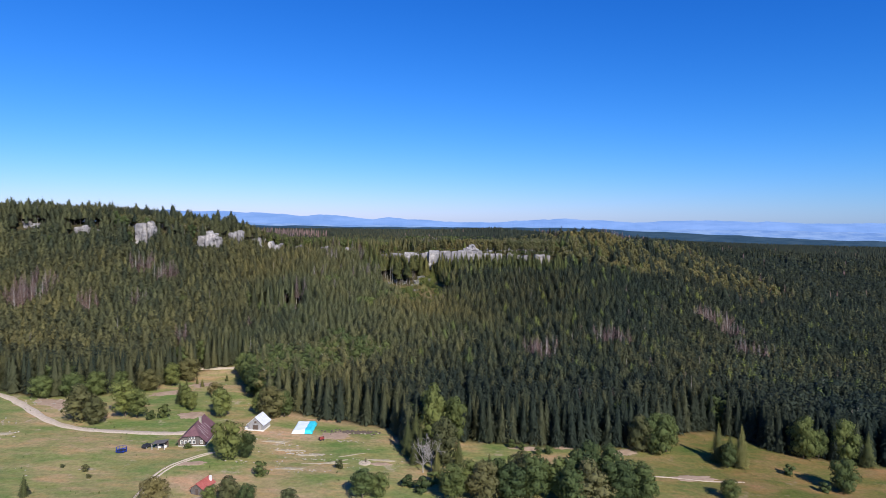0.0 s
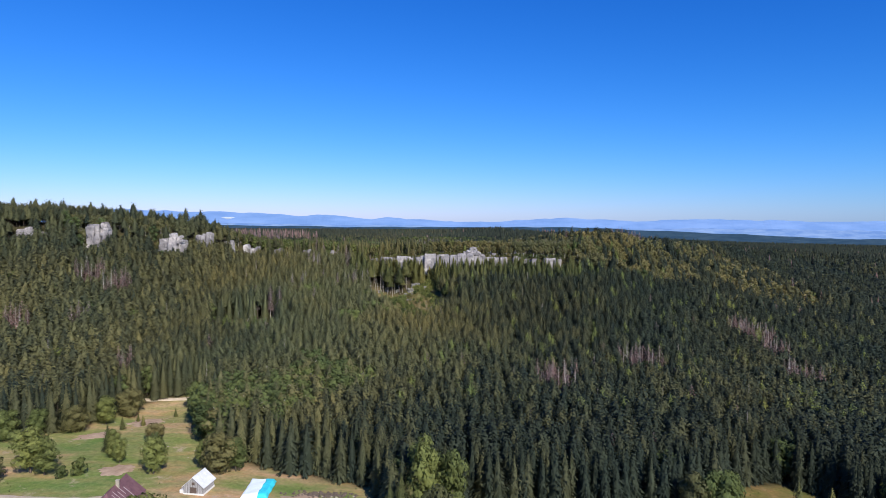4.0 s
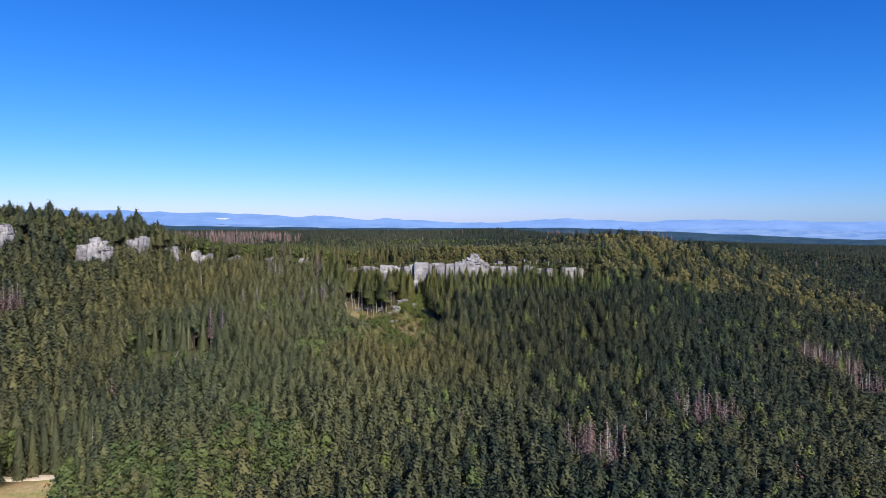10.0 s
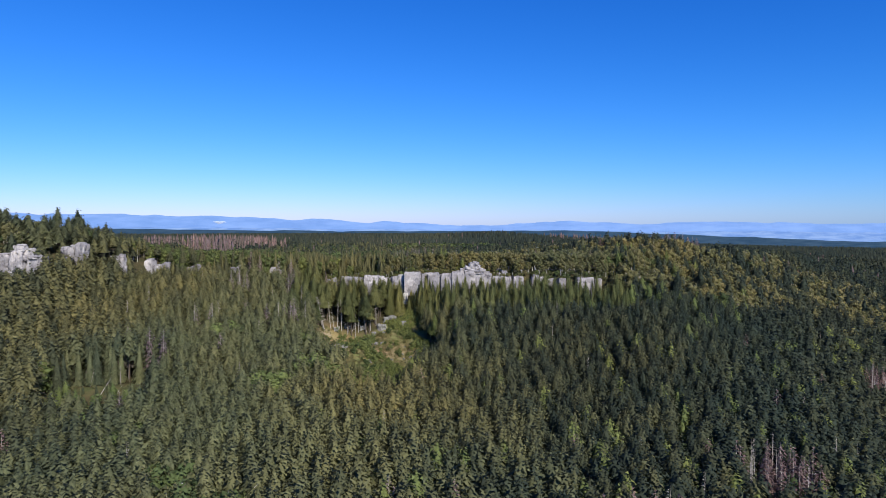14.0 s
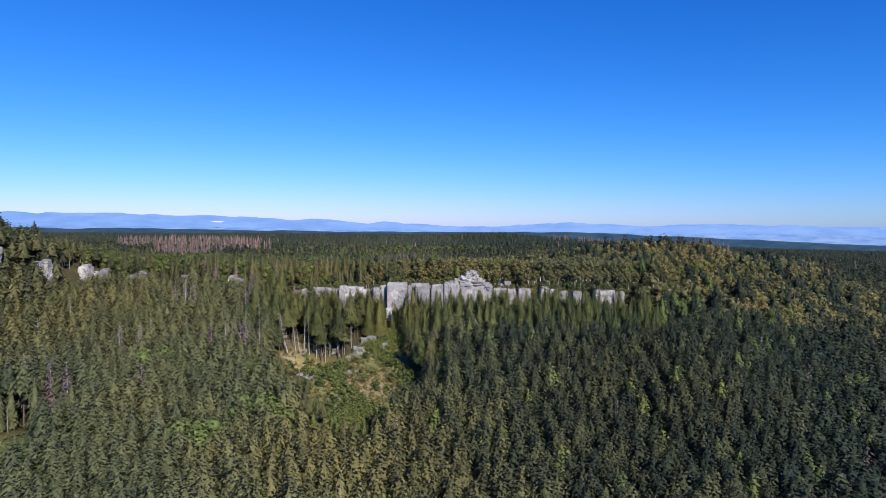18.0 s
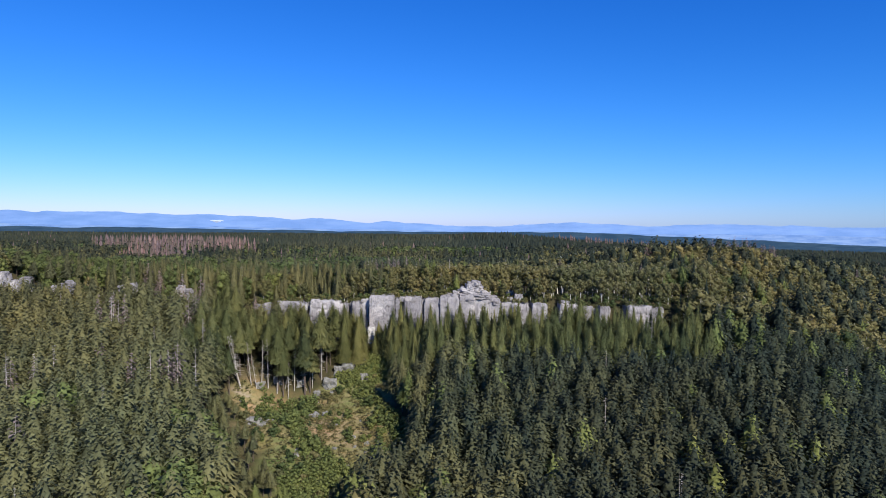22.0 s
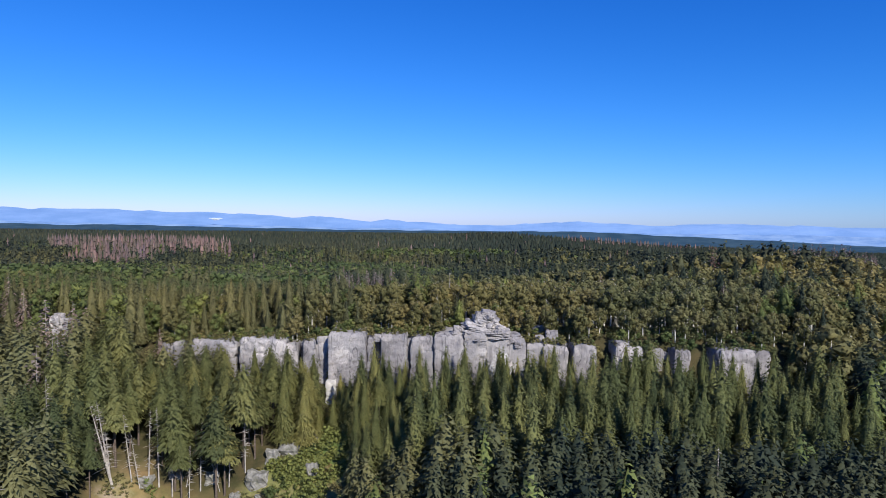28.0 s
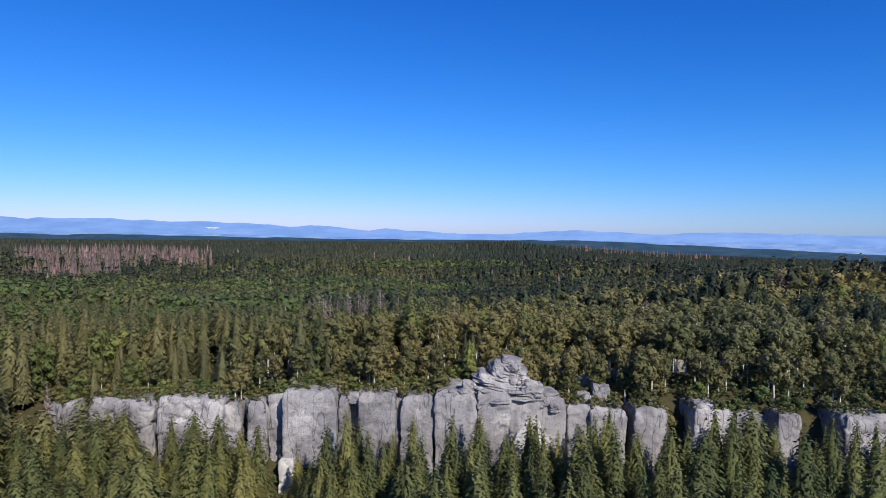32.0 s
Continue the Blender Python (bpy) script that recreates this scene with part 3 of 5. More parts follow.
def plant(stand, y0, y1, step, margin, names, height, belt=True):
    xs, ys, zs, rng = scatter(y0, y1, step, margin, belt)
    big = np.sin(xs / 31 + 2) * np.sin(ys / 27) * 0.5 + np.sin(xs / 83 + ys / 61) * 0.4
    for x, y, z, g, q in zip(xs.tolist(), ys.tolist(), zs.tolist(), big.tolist(), rng.random((len(xs), 5)).tolist()):
        v = int(q[0] * 4)
        # tint by place paints in the sunlit left slope and the duller right one
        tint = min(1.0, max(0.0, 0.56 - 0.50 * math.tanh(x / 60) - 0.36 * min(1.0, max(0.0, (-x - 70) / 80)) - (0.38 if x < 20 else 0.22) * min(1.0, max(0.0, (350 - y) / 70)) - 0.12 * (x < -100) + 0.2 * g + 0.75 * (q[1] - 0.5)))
        h = height * (0.93 + 0.15 * q[2]) * (1 + 0.04 * g)
        kind, spread = names["spruce"], 0.88 + 0.36 * q[3]
        dead, leafy = near_patch(x, y, DEAD), near_patch(x, y, LEAFY)
        if dead and q[4] < 0.85:
            h *= 1.08 if y < 800 else 1.25
            kind = names["dead"] if q[3] < 0.75 or "snag" not in names else names["snag"]
        elif leafy and q[4] < (0.72 if leafy[3] == "broad" and y < 400 else 0.68):
            kind = names[leafy[3]]
            h *= (0.8 if y > 520 else 0.62) if leafy[3] == "birch" else 0.84
            spread = 1.2
            if leafy[3] == "birch":
                tint = 0.35 + 0.6 * q[1]
            elif y > 520:
                tint = 0.25 + 0.45 * q[1]
            elif y < 400:
                tint = 0.25 + 0.5 * q[1]
                if q[3] < 0.3:
                    kind = names["birch"]
        elif y > 528 and x < 150 and q[4] < 0.5 + 0.5 * math.sin(x / 47 + y / 90 + 0.6) * math.sin(y / 66 - x / 120) - 0.0011 * max(0, y - 620):
            kind, tint = names["broad"] if q[3] < (0.15 if x > -30 else 0.6) else names["birch"], 0.2 + 0.65 * q[1]
            h, spread = h * 0.72, 0.9
        elif q[4] > 0.975:
            kind, h = names["broad"], h * 0.75
        elif q[4] > 0.965:
            kind = names.get("snag", names["dead"]) if q[3] < 0.6 else names["dead"]
        elif q[4] > 0.90 and x > -20 and y > 310 and "larch" in names:
            kind, tint = names["larch"], 0.55 + 0.45 * q[1]
        elif "stem" in names and q[4] > 0.80 - 0.25 * (x < 0):
            kind = names["stem"]
        if young(x, y):
            kind, h, spread, tint = (names["broad"] if q[3] < 0.3 else names.get("larch", names["spruce"])), 5 + 5 * q[2], 1.25, 0.5 + 0.5 * q[1]
        # tint lowered on the distant trees to imitate haze
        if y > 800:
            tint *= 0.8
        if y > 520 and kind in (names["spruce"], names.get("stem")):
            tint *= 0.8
        # spruces right of the crag's middle: shade put into their tint
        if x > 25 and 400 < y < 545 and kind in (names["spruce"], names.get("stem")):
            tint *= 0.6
        if y > 520 and x > 86 and y < line(x, BRINK):
            h *= 1.35
        if x < -112 and y > line(x, BRINK) - 12 and y < 620:
            h *= 0.7 if q[3] < 0.9 else 0.9
            spread *= 1.15 if q[3] < 0.9 else 0.75
        if -60 < x < 100 and 524 < y < 542:
            h *= 0.62
        if -140 < x < 12 and 400 < y < 492:
            ahead = min(clearing(x, y + 7), clearing(x, y + 15), clearing(x, y + 24))
            if ahead < 1.5:
                h = min(h, 3.5 + 2 * q[2] + 0.52 * max(0.0, clearing(x, y)))
        if -9 < x < 8 and 440 < y < 492:
            h *= 0.78
        room = headroom(x, y, q[2]) - z
        if room < 3:
            if -58 < x < 86:
                continue
            room, h = 99, h * 0.7
        if y > 545 and x < 160:
            h *= line(x, [(-300, 0.95), (-120, 0.9), (-60, 0.85), (60, 0.95), (120, 1.15), (160, 1.1)])
        if h > room:
            h, spread = room, min(1.5, spread * (h / room) ** 0.5)
        if kind in ("spruce", "stem", "side") and -135 < x < -85 and 405 < y < 440 and clearing(x, y) < 7:
            kind, h = "edge", h * 0.8
        if kind in ("spruce", "stem") and y - line(x, FOREST_EDGE) < 14:
            kind = "edge"
        if kind == "stem" and (y > 520 or x < -150):
            kind = "spruce"
        if kind == "spruce" and 370 < y < 522 and abs(x) < 75 + 0.5 * (y - 370):
            kind = "fine"
        if 520 < y < 610 and abs(x) < 120:
            kind = {"spruce": "edge" if y < 550 else "fine", "birch": "rimbirch" if y < 578 else "birch"}.get(kind, kind)
        if kind == "spruce" and abs(x) > 150:
            kind = "side"
        if y > 520 and (abs(x) > 170 or y > 590):
            kind = {"spruce": "mid", "side": "mid", "stem": "mid", "larch": "mid", "broad": "midbroad", "birch": "midbirch"}.get(kind, kind)
        if 600 < y < 800 and (abs(x) > 340 or y > 700 and (abs(x) > 220 or kind not in ("midbroad", "midbirch"))):
            kind = {"mid": "cone", "midbroad": "farbroad", "midbirch": "farbirch", "dead": "fardead"}.get(kind, kind)
        if kind == "cone" and y < 980:
            kind = "far"
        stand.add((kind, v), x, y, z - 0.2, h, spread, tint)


NEAR = {"spruce": "spruce", "stem": "stem", "dead": "dead", "snag": "snag", "birch": "birch", "broad": "broad", "larch": "larch"}
MIDDLE = {"spruce": "mid", "dead": "dead", "birch": "midbirch", "broad": "midbroad"}
FAR = {"spruce": "cone", "dead": "fardead", "birch": "farbirch", "broad": "farbroad"}
FARTHEST = {"spruce": "tip", "dead": "fardead", "birch": "farbirch", "broad": "farbroad"}
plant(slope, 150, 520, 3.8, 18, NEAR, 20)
plant(brow, 520, 600, 4.2, 15, NEAR, 14)
plant(plateau_near, 600, 800, 4.8, 15, MIDDLE, 17)
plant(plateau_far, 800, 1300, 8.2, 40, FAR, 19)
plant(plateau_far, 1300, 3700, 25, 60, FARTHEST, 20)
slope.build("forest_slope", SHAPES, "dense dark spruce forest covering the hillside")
brow.build("forest_brow", SHAPES, "birches and spruces along the top of the crag")
plateau_near.build("forest_plateau", SHAPES, "mixed spruce and birch forest on the plateau")
plateau_far.build("forest_distance", SHAPES, "spruce forest stretching away over the plateau")


# ---- sandstone ----
def part(name, me, parent, label=""):
    ob = new(name, me)
    ob.parent = parent
    if label:
        ob["label"] = label
    return ob


def thing(name, x, y, z, label, category, group="", kind=""):
    ob = new(name)
    ob.location = (x, y, z)
    ob.empty_display_size = 0.5
    return tagged(ob, label, category, group, kind)


def rock_mesh(x0, x1, yf, depth, z0, z1, seed, p=5.0, taper=0.06, rough=0.5, strata=0.25, origin=(0, 0, 0), levels=26, around=48, facet=0.4):
    """A block of sandstone: a squared column with rounded corners, joints, bedding steps and a weathered top."""
    cx, cy, rx, ry = (x0 + x1) / 2, yf + depth / 2, (x1 - x0) / 2, depth / 2
    hgt = z1 - z0
    r = min(rx, ry) * min(0.95, 2.2 / p)
    rim = min(1.3, hgt * 0.18)
    loop = []
    total = 4 * (rx + ry)
    for k in range(around):
        s = total * (k + 0.5) / around
        if s < 2 * rx:
            q = (-rx + s, -ry)
        elif s < 2 * rx + 2 * ry:
            q = (rx, -ry + s - 2 * rx)
        elif s < 4 * rx + 2 * ry:
            q = (rx - (s - 2 * rx - 2 * ry), ry)
        else:
            q = (-rx, ry - (s - 4 * rx - 2 * ry))
        c = (max(-rx + r, min(rx - r, q[0])), max(-ry + r, min(ry - r, q[1])))
        n = Vector((q[0] - c[0], q[1] - c[1], 0)).normalized()
        loop.append((c[0] + n.x * r, c[1] + n.y * r, n))
    v = []
    for i in range(levels + 1):
        t = i / levels
        z = z0 + hgt * t
        edge = max(0.0, (z - (z1 - rim)) / rim)
        shrink = (1 - taper * t)
        bed = strata * (noise.noise(Vector((seed * 3.7, 0.3, z * 0.9))) + 0.6 * noise.noise(Vector((seed, 4.0, z * 2.3)))) * (0.3 + 0.7 * t * t)
        for lx, ly, n in loop:
            q = Vector((cx + lx, cy + ly, z))
            d = rough * (noise.noise(Vector((q.x * 0.16 + seed, q.y * 0.16, q.z * 0.10))) + 0.55 * noise.noise(Vector((q.x * 0.55, q.y * 0.55 + seed, q.z * 0.3))) + 0.35 * noise.noise(q * 1.3) + 0.2 * noise.noise(q * 2.9))
            near, pts = noise.voronoi(Vector((q.x / 3.4 + seed, q.y / 3.4, q.z / 5.2)))
            cell = pts[0] * 11.7
            tilt = Vector((math.sin(cell.x + cell.z), math.cos(cell.y * 1.7), math.sin(cell.z * 2.3 + cell.y)))
            d += facet * (0.10 * math.sin(cell.x * 3.1 + cell.y) + (Vector((q.x / 3.4 + seed, q.y / 3.4, q.z / 5.2)) - pts[0]).dot(tilt) * 0.75)
            if near[1] - near[0] < 0.07:
                d -= facet * 0.9 * (1 - (near[1] - near[0]) / 0.07)
            groove = abs(noise.noise(Vector((q.x * 0.42 + seed * 2.1, q.y * 0.42, q.z * 0.05))))
            if groove < 0.05:
                d -= rough * 0.9 * (1 - groove / 0.05)
            shelf = abs(noise.noise(Vector((q.x * 0.08, q.y * 0.08, q.z * 0.5 + seed))))
            if shelf < 0.035:
                d -= rough * 0.5 * (1 - shelf / 0.035)
            d += bed - edge * edge * min(0.55, 0.12 * min(rx, ry) + 0.1)
            v.append((cx + lx * shrink + n.x * d - origin[0], cy + ly * shrink + n.y * d - origin[1], z - origin[2] + t ** 6 * (0.9 * noise.noise(Vector((q.x * 0.22, q.y * 0.22, seed))) + 0.35 * noise.noise(Vector((q.x * 0.8, q.y * 0.8, seed))))))
    top = len(v)
    v.append((cx - origin[0], cy - origin[1], z1 + 0.2 - origin[2]))
    f = []
    for i in range(levels):
        for k in range(around):
            a, b = i * around + k, i * around + (k + 1) % around
            f += [(a, b, b + around), (a, b + around, a + around)]
    f += [(levels * around + k, levels * around + (k + 1) % around, top) for k in range(around)]
    return mesh_arrays("rock", np.array(v), np.array(f), [M_ROCK], smooth_shade=True)


ICO = bmesh.new()
bmesh.ops.create_icosphere(ICO, subdivisions=3, radius=1.0)
ICO_V = [v.co.copy() for v in ICO.verts]
ICO_F = np.array([[v.index for v in f.verts] for f in ICO.faces])
ICO.free()


def lump(x, y, z, rx, ry, rz, seed, boxy=3.2, rough=0.16, origin=(0, 0, 0), mat=None):
    """A weathered boulder about (x, y, z): a rounded box with hollows, ledges and chipped edges."""
    v = []
    for c in ICO_V:
        k = (abs(c.x) ** boxy + abs(c.y) ** boxy + abs(c.z) ** boxy) ** (-1 / boxy)
        p = Vector((c.x * k * rx, c.y * k * ry, c.z * k * rz))
        w = p + Vector((seed * 7.1, seed * 3.3, seed))
        m = min(rx, ry, rz * 1.5)
        d = rough * (noise.noise(w / (m * 1.1)) + 0.55 * noise.noise(w / (m * 0.45)) + 0.3 * noise.noise(w / (m * 0.2)))
        shelf = abs(noise.noise(Vector((w.x * 0.1, w.y * 0.1, w.z * 1.1))))
        if shelf < 0.08:
            d -= rough * 0.6 * (1 - shelf / 0.08)
        p = p * (1 + d)
        v.append((x + p.x - origin[0], y + p.y - origin[1], z + p.z - origin[2]))
    return mesh_arrays("rock", np.array(v), ICO_F, [mat or M_ROCK])


FACE = 522.0
cliff = thing("sandstone_cliff", 20, FACE + 4, 50, "long pale grey sandstone cliff with vertical joints above the forest", "cliff")
# left edge, right edge, set back, depth, foot, top, corner sharpness
BLOCKS = [(-57.0, -54.6, 5.0, 6, 52, 62.2, 4), (-53.2, -51.0, 4.4, 6, 52, 62.9, 4), (-48.6, -43.7, 3.2, 7, 50, 63.8, 5), (-44.0, -38.0, 2.5, 8, 50, 63.4, 5), (-36.6, -26.4, 1.5, 8, 50, 64.3, 6), (-26.8, -24.0, 3.4, 6, 52, 63.0, 5), (-22.2, -19.4, 2.2, 7, 50, 63.7, 5), (-19.2, -16.6, 3.3, 7, 50, 64.4, 5), (-16.1, -7.65, 0.0, 10, 53.2, 66.3, 9), (-16.5, -14.3, -0.7, 8, 46, 55.6, 4),
          (-7.25, -5.9, 0.5, 9, 49, 65.7, 8), (-6.1, -3.9, 3.6, 7, 49, 65.4, 6), (-6.0, -3.8, 0.9, 6, 63.2, 65.6, 5), (-4.1, 1.5, 0.1, 9, 49, 65.9, 8), (1.75, 2.5, 1.6, 8, 49, 65.2, 6), (2.6, 7.8, 0.2, 9, 49, 65.6, 8),
          (8.0, 14.4, -0.6, 10, 49, 66.2, 6), (14.6, 19.6, -1.0, 10, 49, 66.8, 5), (19.3, 24.2, -0.4, 9, 49, 66.0, 5), (23.6, 28.4, 0.4, 9, 49, 65.0, 5), (29.0, 32.6, 1.6, 8, 49, 64.2, 5), (32.6, 38.0, 0.8, 8, 49, 64.0, 6),
          (39.2, 44.6, 0.2, 9, 49, 63.9, 7), (44.4, 49.4, 10.5, 6, 49, 62.4, 5), (48.9, 55.0, 0.8, 9, 49, 63.7, 6), (57.0, 60.6, 4.5, 7, 49, 62.4, 5), (62.6, 66.0, 2.0, 7, 49, 62.6, 5), (71.6, 80.0, -0.6, 12, 49, 63.2, 7), (80.6, 84.4, 2.4, 7, 49, 62.2, 6)]
BLOCKS = [(a, b, back, dep, zf, zt - 1.0, p) for a, b, back, dep, zf, zt, p in BLOCKS]
for i, (a, b, back, dep, zf, zt, p) in enumerate(BLOCKS):
    o = ((a + b) / 2, FACE + back + dep / 2, zf)
    ob = part("rock_block", rock_mesh(a - 0.15, b + 0.15, FACE + back, dep + 3, zf, zt, i * 1.7, 26, 0.004, 0.20, 0.035, o, levels=44, around=max(56, int(6 * (b - a + dep))), facet=0.16 if a == -16.1 else 0.6 if a < -23 else 0.36), cliff)
    ob.location = Vector(o) - Vector(cliff.location)
    if zt < 60 and a == -16.5:
        ob.data.materials[0] = M_FRESH
        ob["label"] = "freshly broken white rock"
# the piled top of the crag
PILE = [(13.2, 20.6, -0.9, 8, 64.6, 65.5), (13.0, 24.8, -0.3, 8, 65.4, 66.3), (14.4, 23.6, -0.7, 8, 66.2, 66.9), (9.0, 14.2, -0.2, 7, 65.2, 66.3), (14.2, 22.6, 0.3, 7, 66.8, 67.6), (15.6, 23.2, 0.9, 6, 67.5, 68.2), (14.4, 17.8, 1.4, 5, 67.4, 68.7), (17.2, 22.8, 1.3, 6, 68.1, 69.0), (16.4, 19.0, 1.8, 4, 68.6, 69.8),
        (18.6, 22.6, 1.6, 5, 68.9, 69.7), (18.0, 22.0, 2.0, 5, 69.6, 70.4), (18.6, 21.8, 2.3, 4, 70.3, 71.1), (17.0, 18.3, 2.2, 2, 69.8, 71.0), (22.2, 25.2, 1.2, 5, 66.0, 67.0), (12.2, 13.6, 0.4, 2, 66.2, 67.9), (13.2, 14.4, 0.8, 2, 66.4, 67.6), (24.6, 27.6, 1.0, 5, 64.8, 66.0), (33.5, 36.5, 4, 4, 63.6, 66.4), (31.0, 33.2, 3, 3, 64.0, 65.3), (49.5, 53.0, 2.0, 4, 63.4, 64.4)]
for i, (a, b, back, dep, zf, zt) in enumerate(PILE):
    zf, zt = zf - 1.0, zt - 1.0
    o = ((a + b) / 2, FACE + back + dep / 2, zf)
    ob = part("boulder", lump(o[0], o[1], (zf + zt) / 2, (b - a) / 2, dep / 2, (zt - zf) / 2 + 0.2, 50 + i * 2.3, 4.5 + (i * 37 % 10) * 0.3, 0.24, o), cliff)
    ob.location = Vector(o) - Vector(cliff.location)
    ob.rotation_euler = (0, radians((i * 53 % 11) - 5 + (13 if zf > 65.5 and i < 16 else 0)), radians((i * 31 % 25) - 12))
# a pale scar where the face under the pile has broken away
for sx, sz, sw, sh, lean in ((22.3, 58.8, 1.5, 2.6, 24), (24.4, 57.0, 1.3, 1.5, 10), (20.9, 57.4, 0.8, 1.5, 30)):
    o = (sx, FACE - 0.35, sz)
    ob = part("broken_face", lump(*o, sw, 0.42, sh, 620 + sx, 5.0, 0.3, o, M_FRESH), cliff, "freshly broken white rock")
    ob.location = Vector(o) - Vector(cliff.location)
    ob.rotation_euler = (0, radians(lean), 0)
# loose blocks lodged on the ledges of the pile
rp = np.random.default_rng(77)
for i in range(44):
    x = rp.uniform(8.5, 27.5)
    s = rp.uniform(0.35, 1.0)
    z = line(x, [(8, 66.2), (12, 66.6), (15, 67.6), (18, 70.0), (21.5, 70.4), (23, 68), (25, 66.6), (28, 65.2)]) - rp.uniform(1.2, 3.6)
    o = (x, FACE + 0.6 + max(0.0, z - 65.5) * 0.42 + rp.uniform(-0.2, 0.6), float(z))
    ob = part("boulder", lump(*o, s * rp.uniform(0.8, 1.7), s, s * rp.uniform(0.5, 0.9), 500 + i * 1.9, rp.uniform(2.4, 5), 0.25, o), cliff)
    ob.location = Vector(o) - Vector(cliff.location)
    ob.rotation_euler = (rp.uniform(-0.2, 0.2), rp.uniform(-0.35, 0.35), rp.uniform(0, 3))
for a, b, top, back in ((-57, -24, 61.4, 5.5), (-24, 44, 62.2, 5.5), (50.5, 67, 60.6, 5.5), (73, 83, 60.6, 5.5), (43, 84, 60.0, 10.0)):
    o = ((a + b) / 2, FACE + 9, 48)
    ob = part("rock_core", rock_mesh(a, b, FACE + back, 9, 48, top, 91.0, 14, 0.0, 0.5, 0.2, o, levels=18, around=120), cliff)
    ob.location = Vector(o) - Vector(cliff.location)

# crags along the hillside
for i, (a, b, front, dep, zf, zt, clear) in enumerate(CRAGS):
    cx, cy = (a + b) / 2, front + dep / 2
    zg = min(zf, gz(cx, front) - 2)
    o = (cx, cy, zg)
    crag = thing("rock_outcrop", cx, cy, zg, "weathered grey sandstone outcrop rising out of the spruce forest", "rock", "crags on the hillside")
    w = b - a
    edges = [0.0, 0.36, 0.68, 1.0] if w > 10 else [0.0, 0.55, 1.0] if w > 5.5 else [0.0, 1.0]
    for k, (e0, e1) in enumerate(zip(edges, edges[1:])):
        high = zt - (zt - clear) * (0.0, 0.30, 0.16)[(k + i) % 3] * random.uniform(0.7, 1.3)
        part("rock_face", rock_mesh(a + w * e0 - 0.3, a + w * e1 + 0.3, front + random.uniform(-0.12, 0.16) * dep, dep * random.uniform(0.7, 0.9), zg, high, 200 + i * 3.1 + k * 7, 7, 0.18, 0.7, 0.22, o, levels=34, around=44, facet=0.75), crag)
        part("boulder", lump(a + w * (e0 + e1) / 2 + random.uniform(-0.5, 0.5), cy - dep * 0.1, high - 0.1, w * (e1 - e0) * 0.36, dep * 0.26, random.uniform(0.6, 1.1), 300 + i * 5 + k * 17, 4.5, 0.3, o), crag)
    for m in range(2):
        part("boulder", lump(a + w * random.uniform(0.05, 0.95), front - random.uniform(0.2, 1.0), clear + random.uniform(-0.5, 1.5), w * 0.15, dep * 0.18, random.uniform(0.8, 1.6), 700 + i * 3 + m, 4.0, 0.3, o), crag)


# ---- single trees: shapes with a trunk and a crown each ----
def two_part(made, crown_mats, name):
    """Splits a tree's shape into trunk and crown meshes."""
    v, f, m, q = made
    out = []
    for k, wanted in enumerate((False, True)):
        pick = np.isin(m, (NEEDLE, LEAF, OLIVE, RUST)) == wanted
        ff = f[pick]
        used, inv = np.unique(ff, return_inverse=True)
        out.append(mesh_arrays(name + ("_trunk", "_crown")[k], v[used], inv.reshape(-1, 3), crown_mats, m[pick], normals=q[used]))
    return out


def bare_shape(seed):
    """A leafless broad crown: a stem that forks again and again into fine twigs."""
    rng = np.random.default_rng(seed)
    bits = [trunk_shape(rng, 0.5, 0.02, 6, PALE)]
    vs, fs = [], []

    def grow(p, d, length, r, depth):
        q = p + d * length
        u = np.cross(d, (0.3, 0.5, 0.8))
        u /= np.linalg.norm(u)
        w = np.cross(d, u)
        n = len(vs)
        vs.extend([p + u * r, p - u * r * 0.5 + w * r * 0.87, p - u * r * 0.5 - w * r * 0.87, q])
        fs.extend([(n, n + 1, n + 3), (n + 1, n + 2, n + 3), (n + 2, n, n + 3)])
        if depth:
            for _ in range(4):
                e = d + rng.normal(size=3) * 0.55
                e[2] += 0.12
                e /= np.linalg.norm(e)
                grow(p + d * length * rng.uniform(0.35, 0.95), e, length * rng.uniform(0.5, 0.75), r * 0.6, depth - 1)

    for k in range(5):
        a = k * 1.257 + rng.random()
        d = np.array([math.cos(a) * 0.6, math.sin(a) * 0.6, 0.8])
        grow(np.array([0, 0, 0.15 + 0.06 * k]), d / np.linalg.norm(d), 0.36, 0.012, 3)
    bits.append(shape(vs, fs, np.array(vs) * (1, 1, 0.5), PALE))
    return join(*bits)


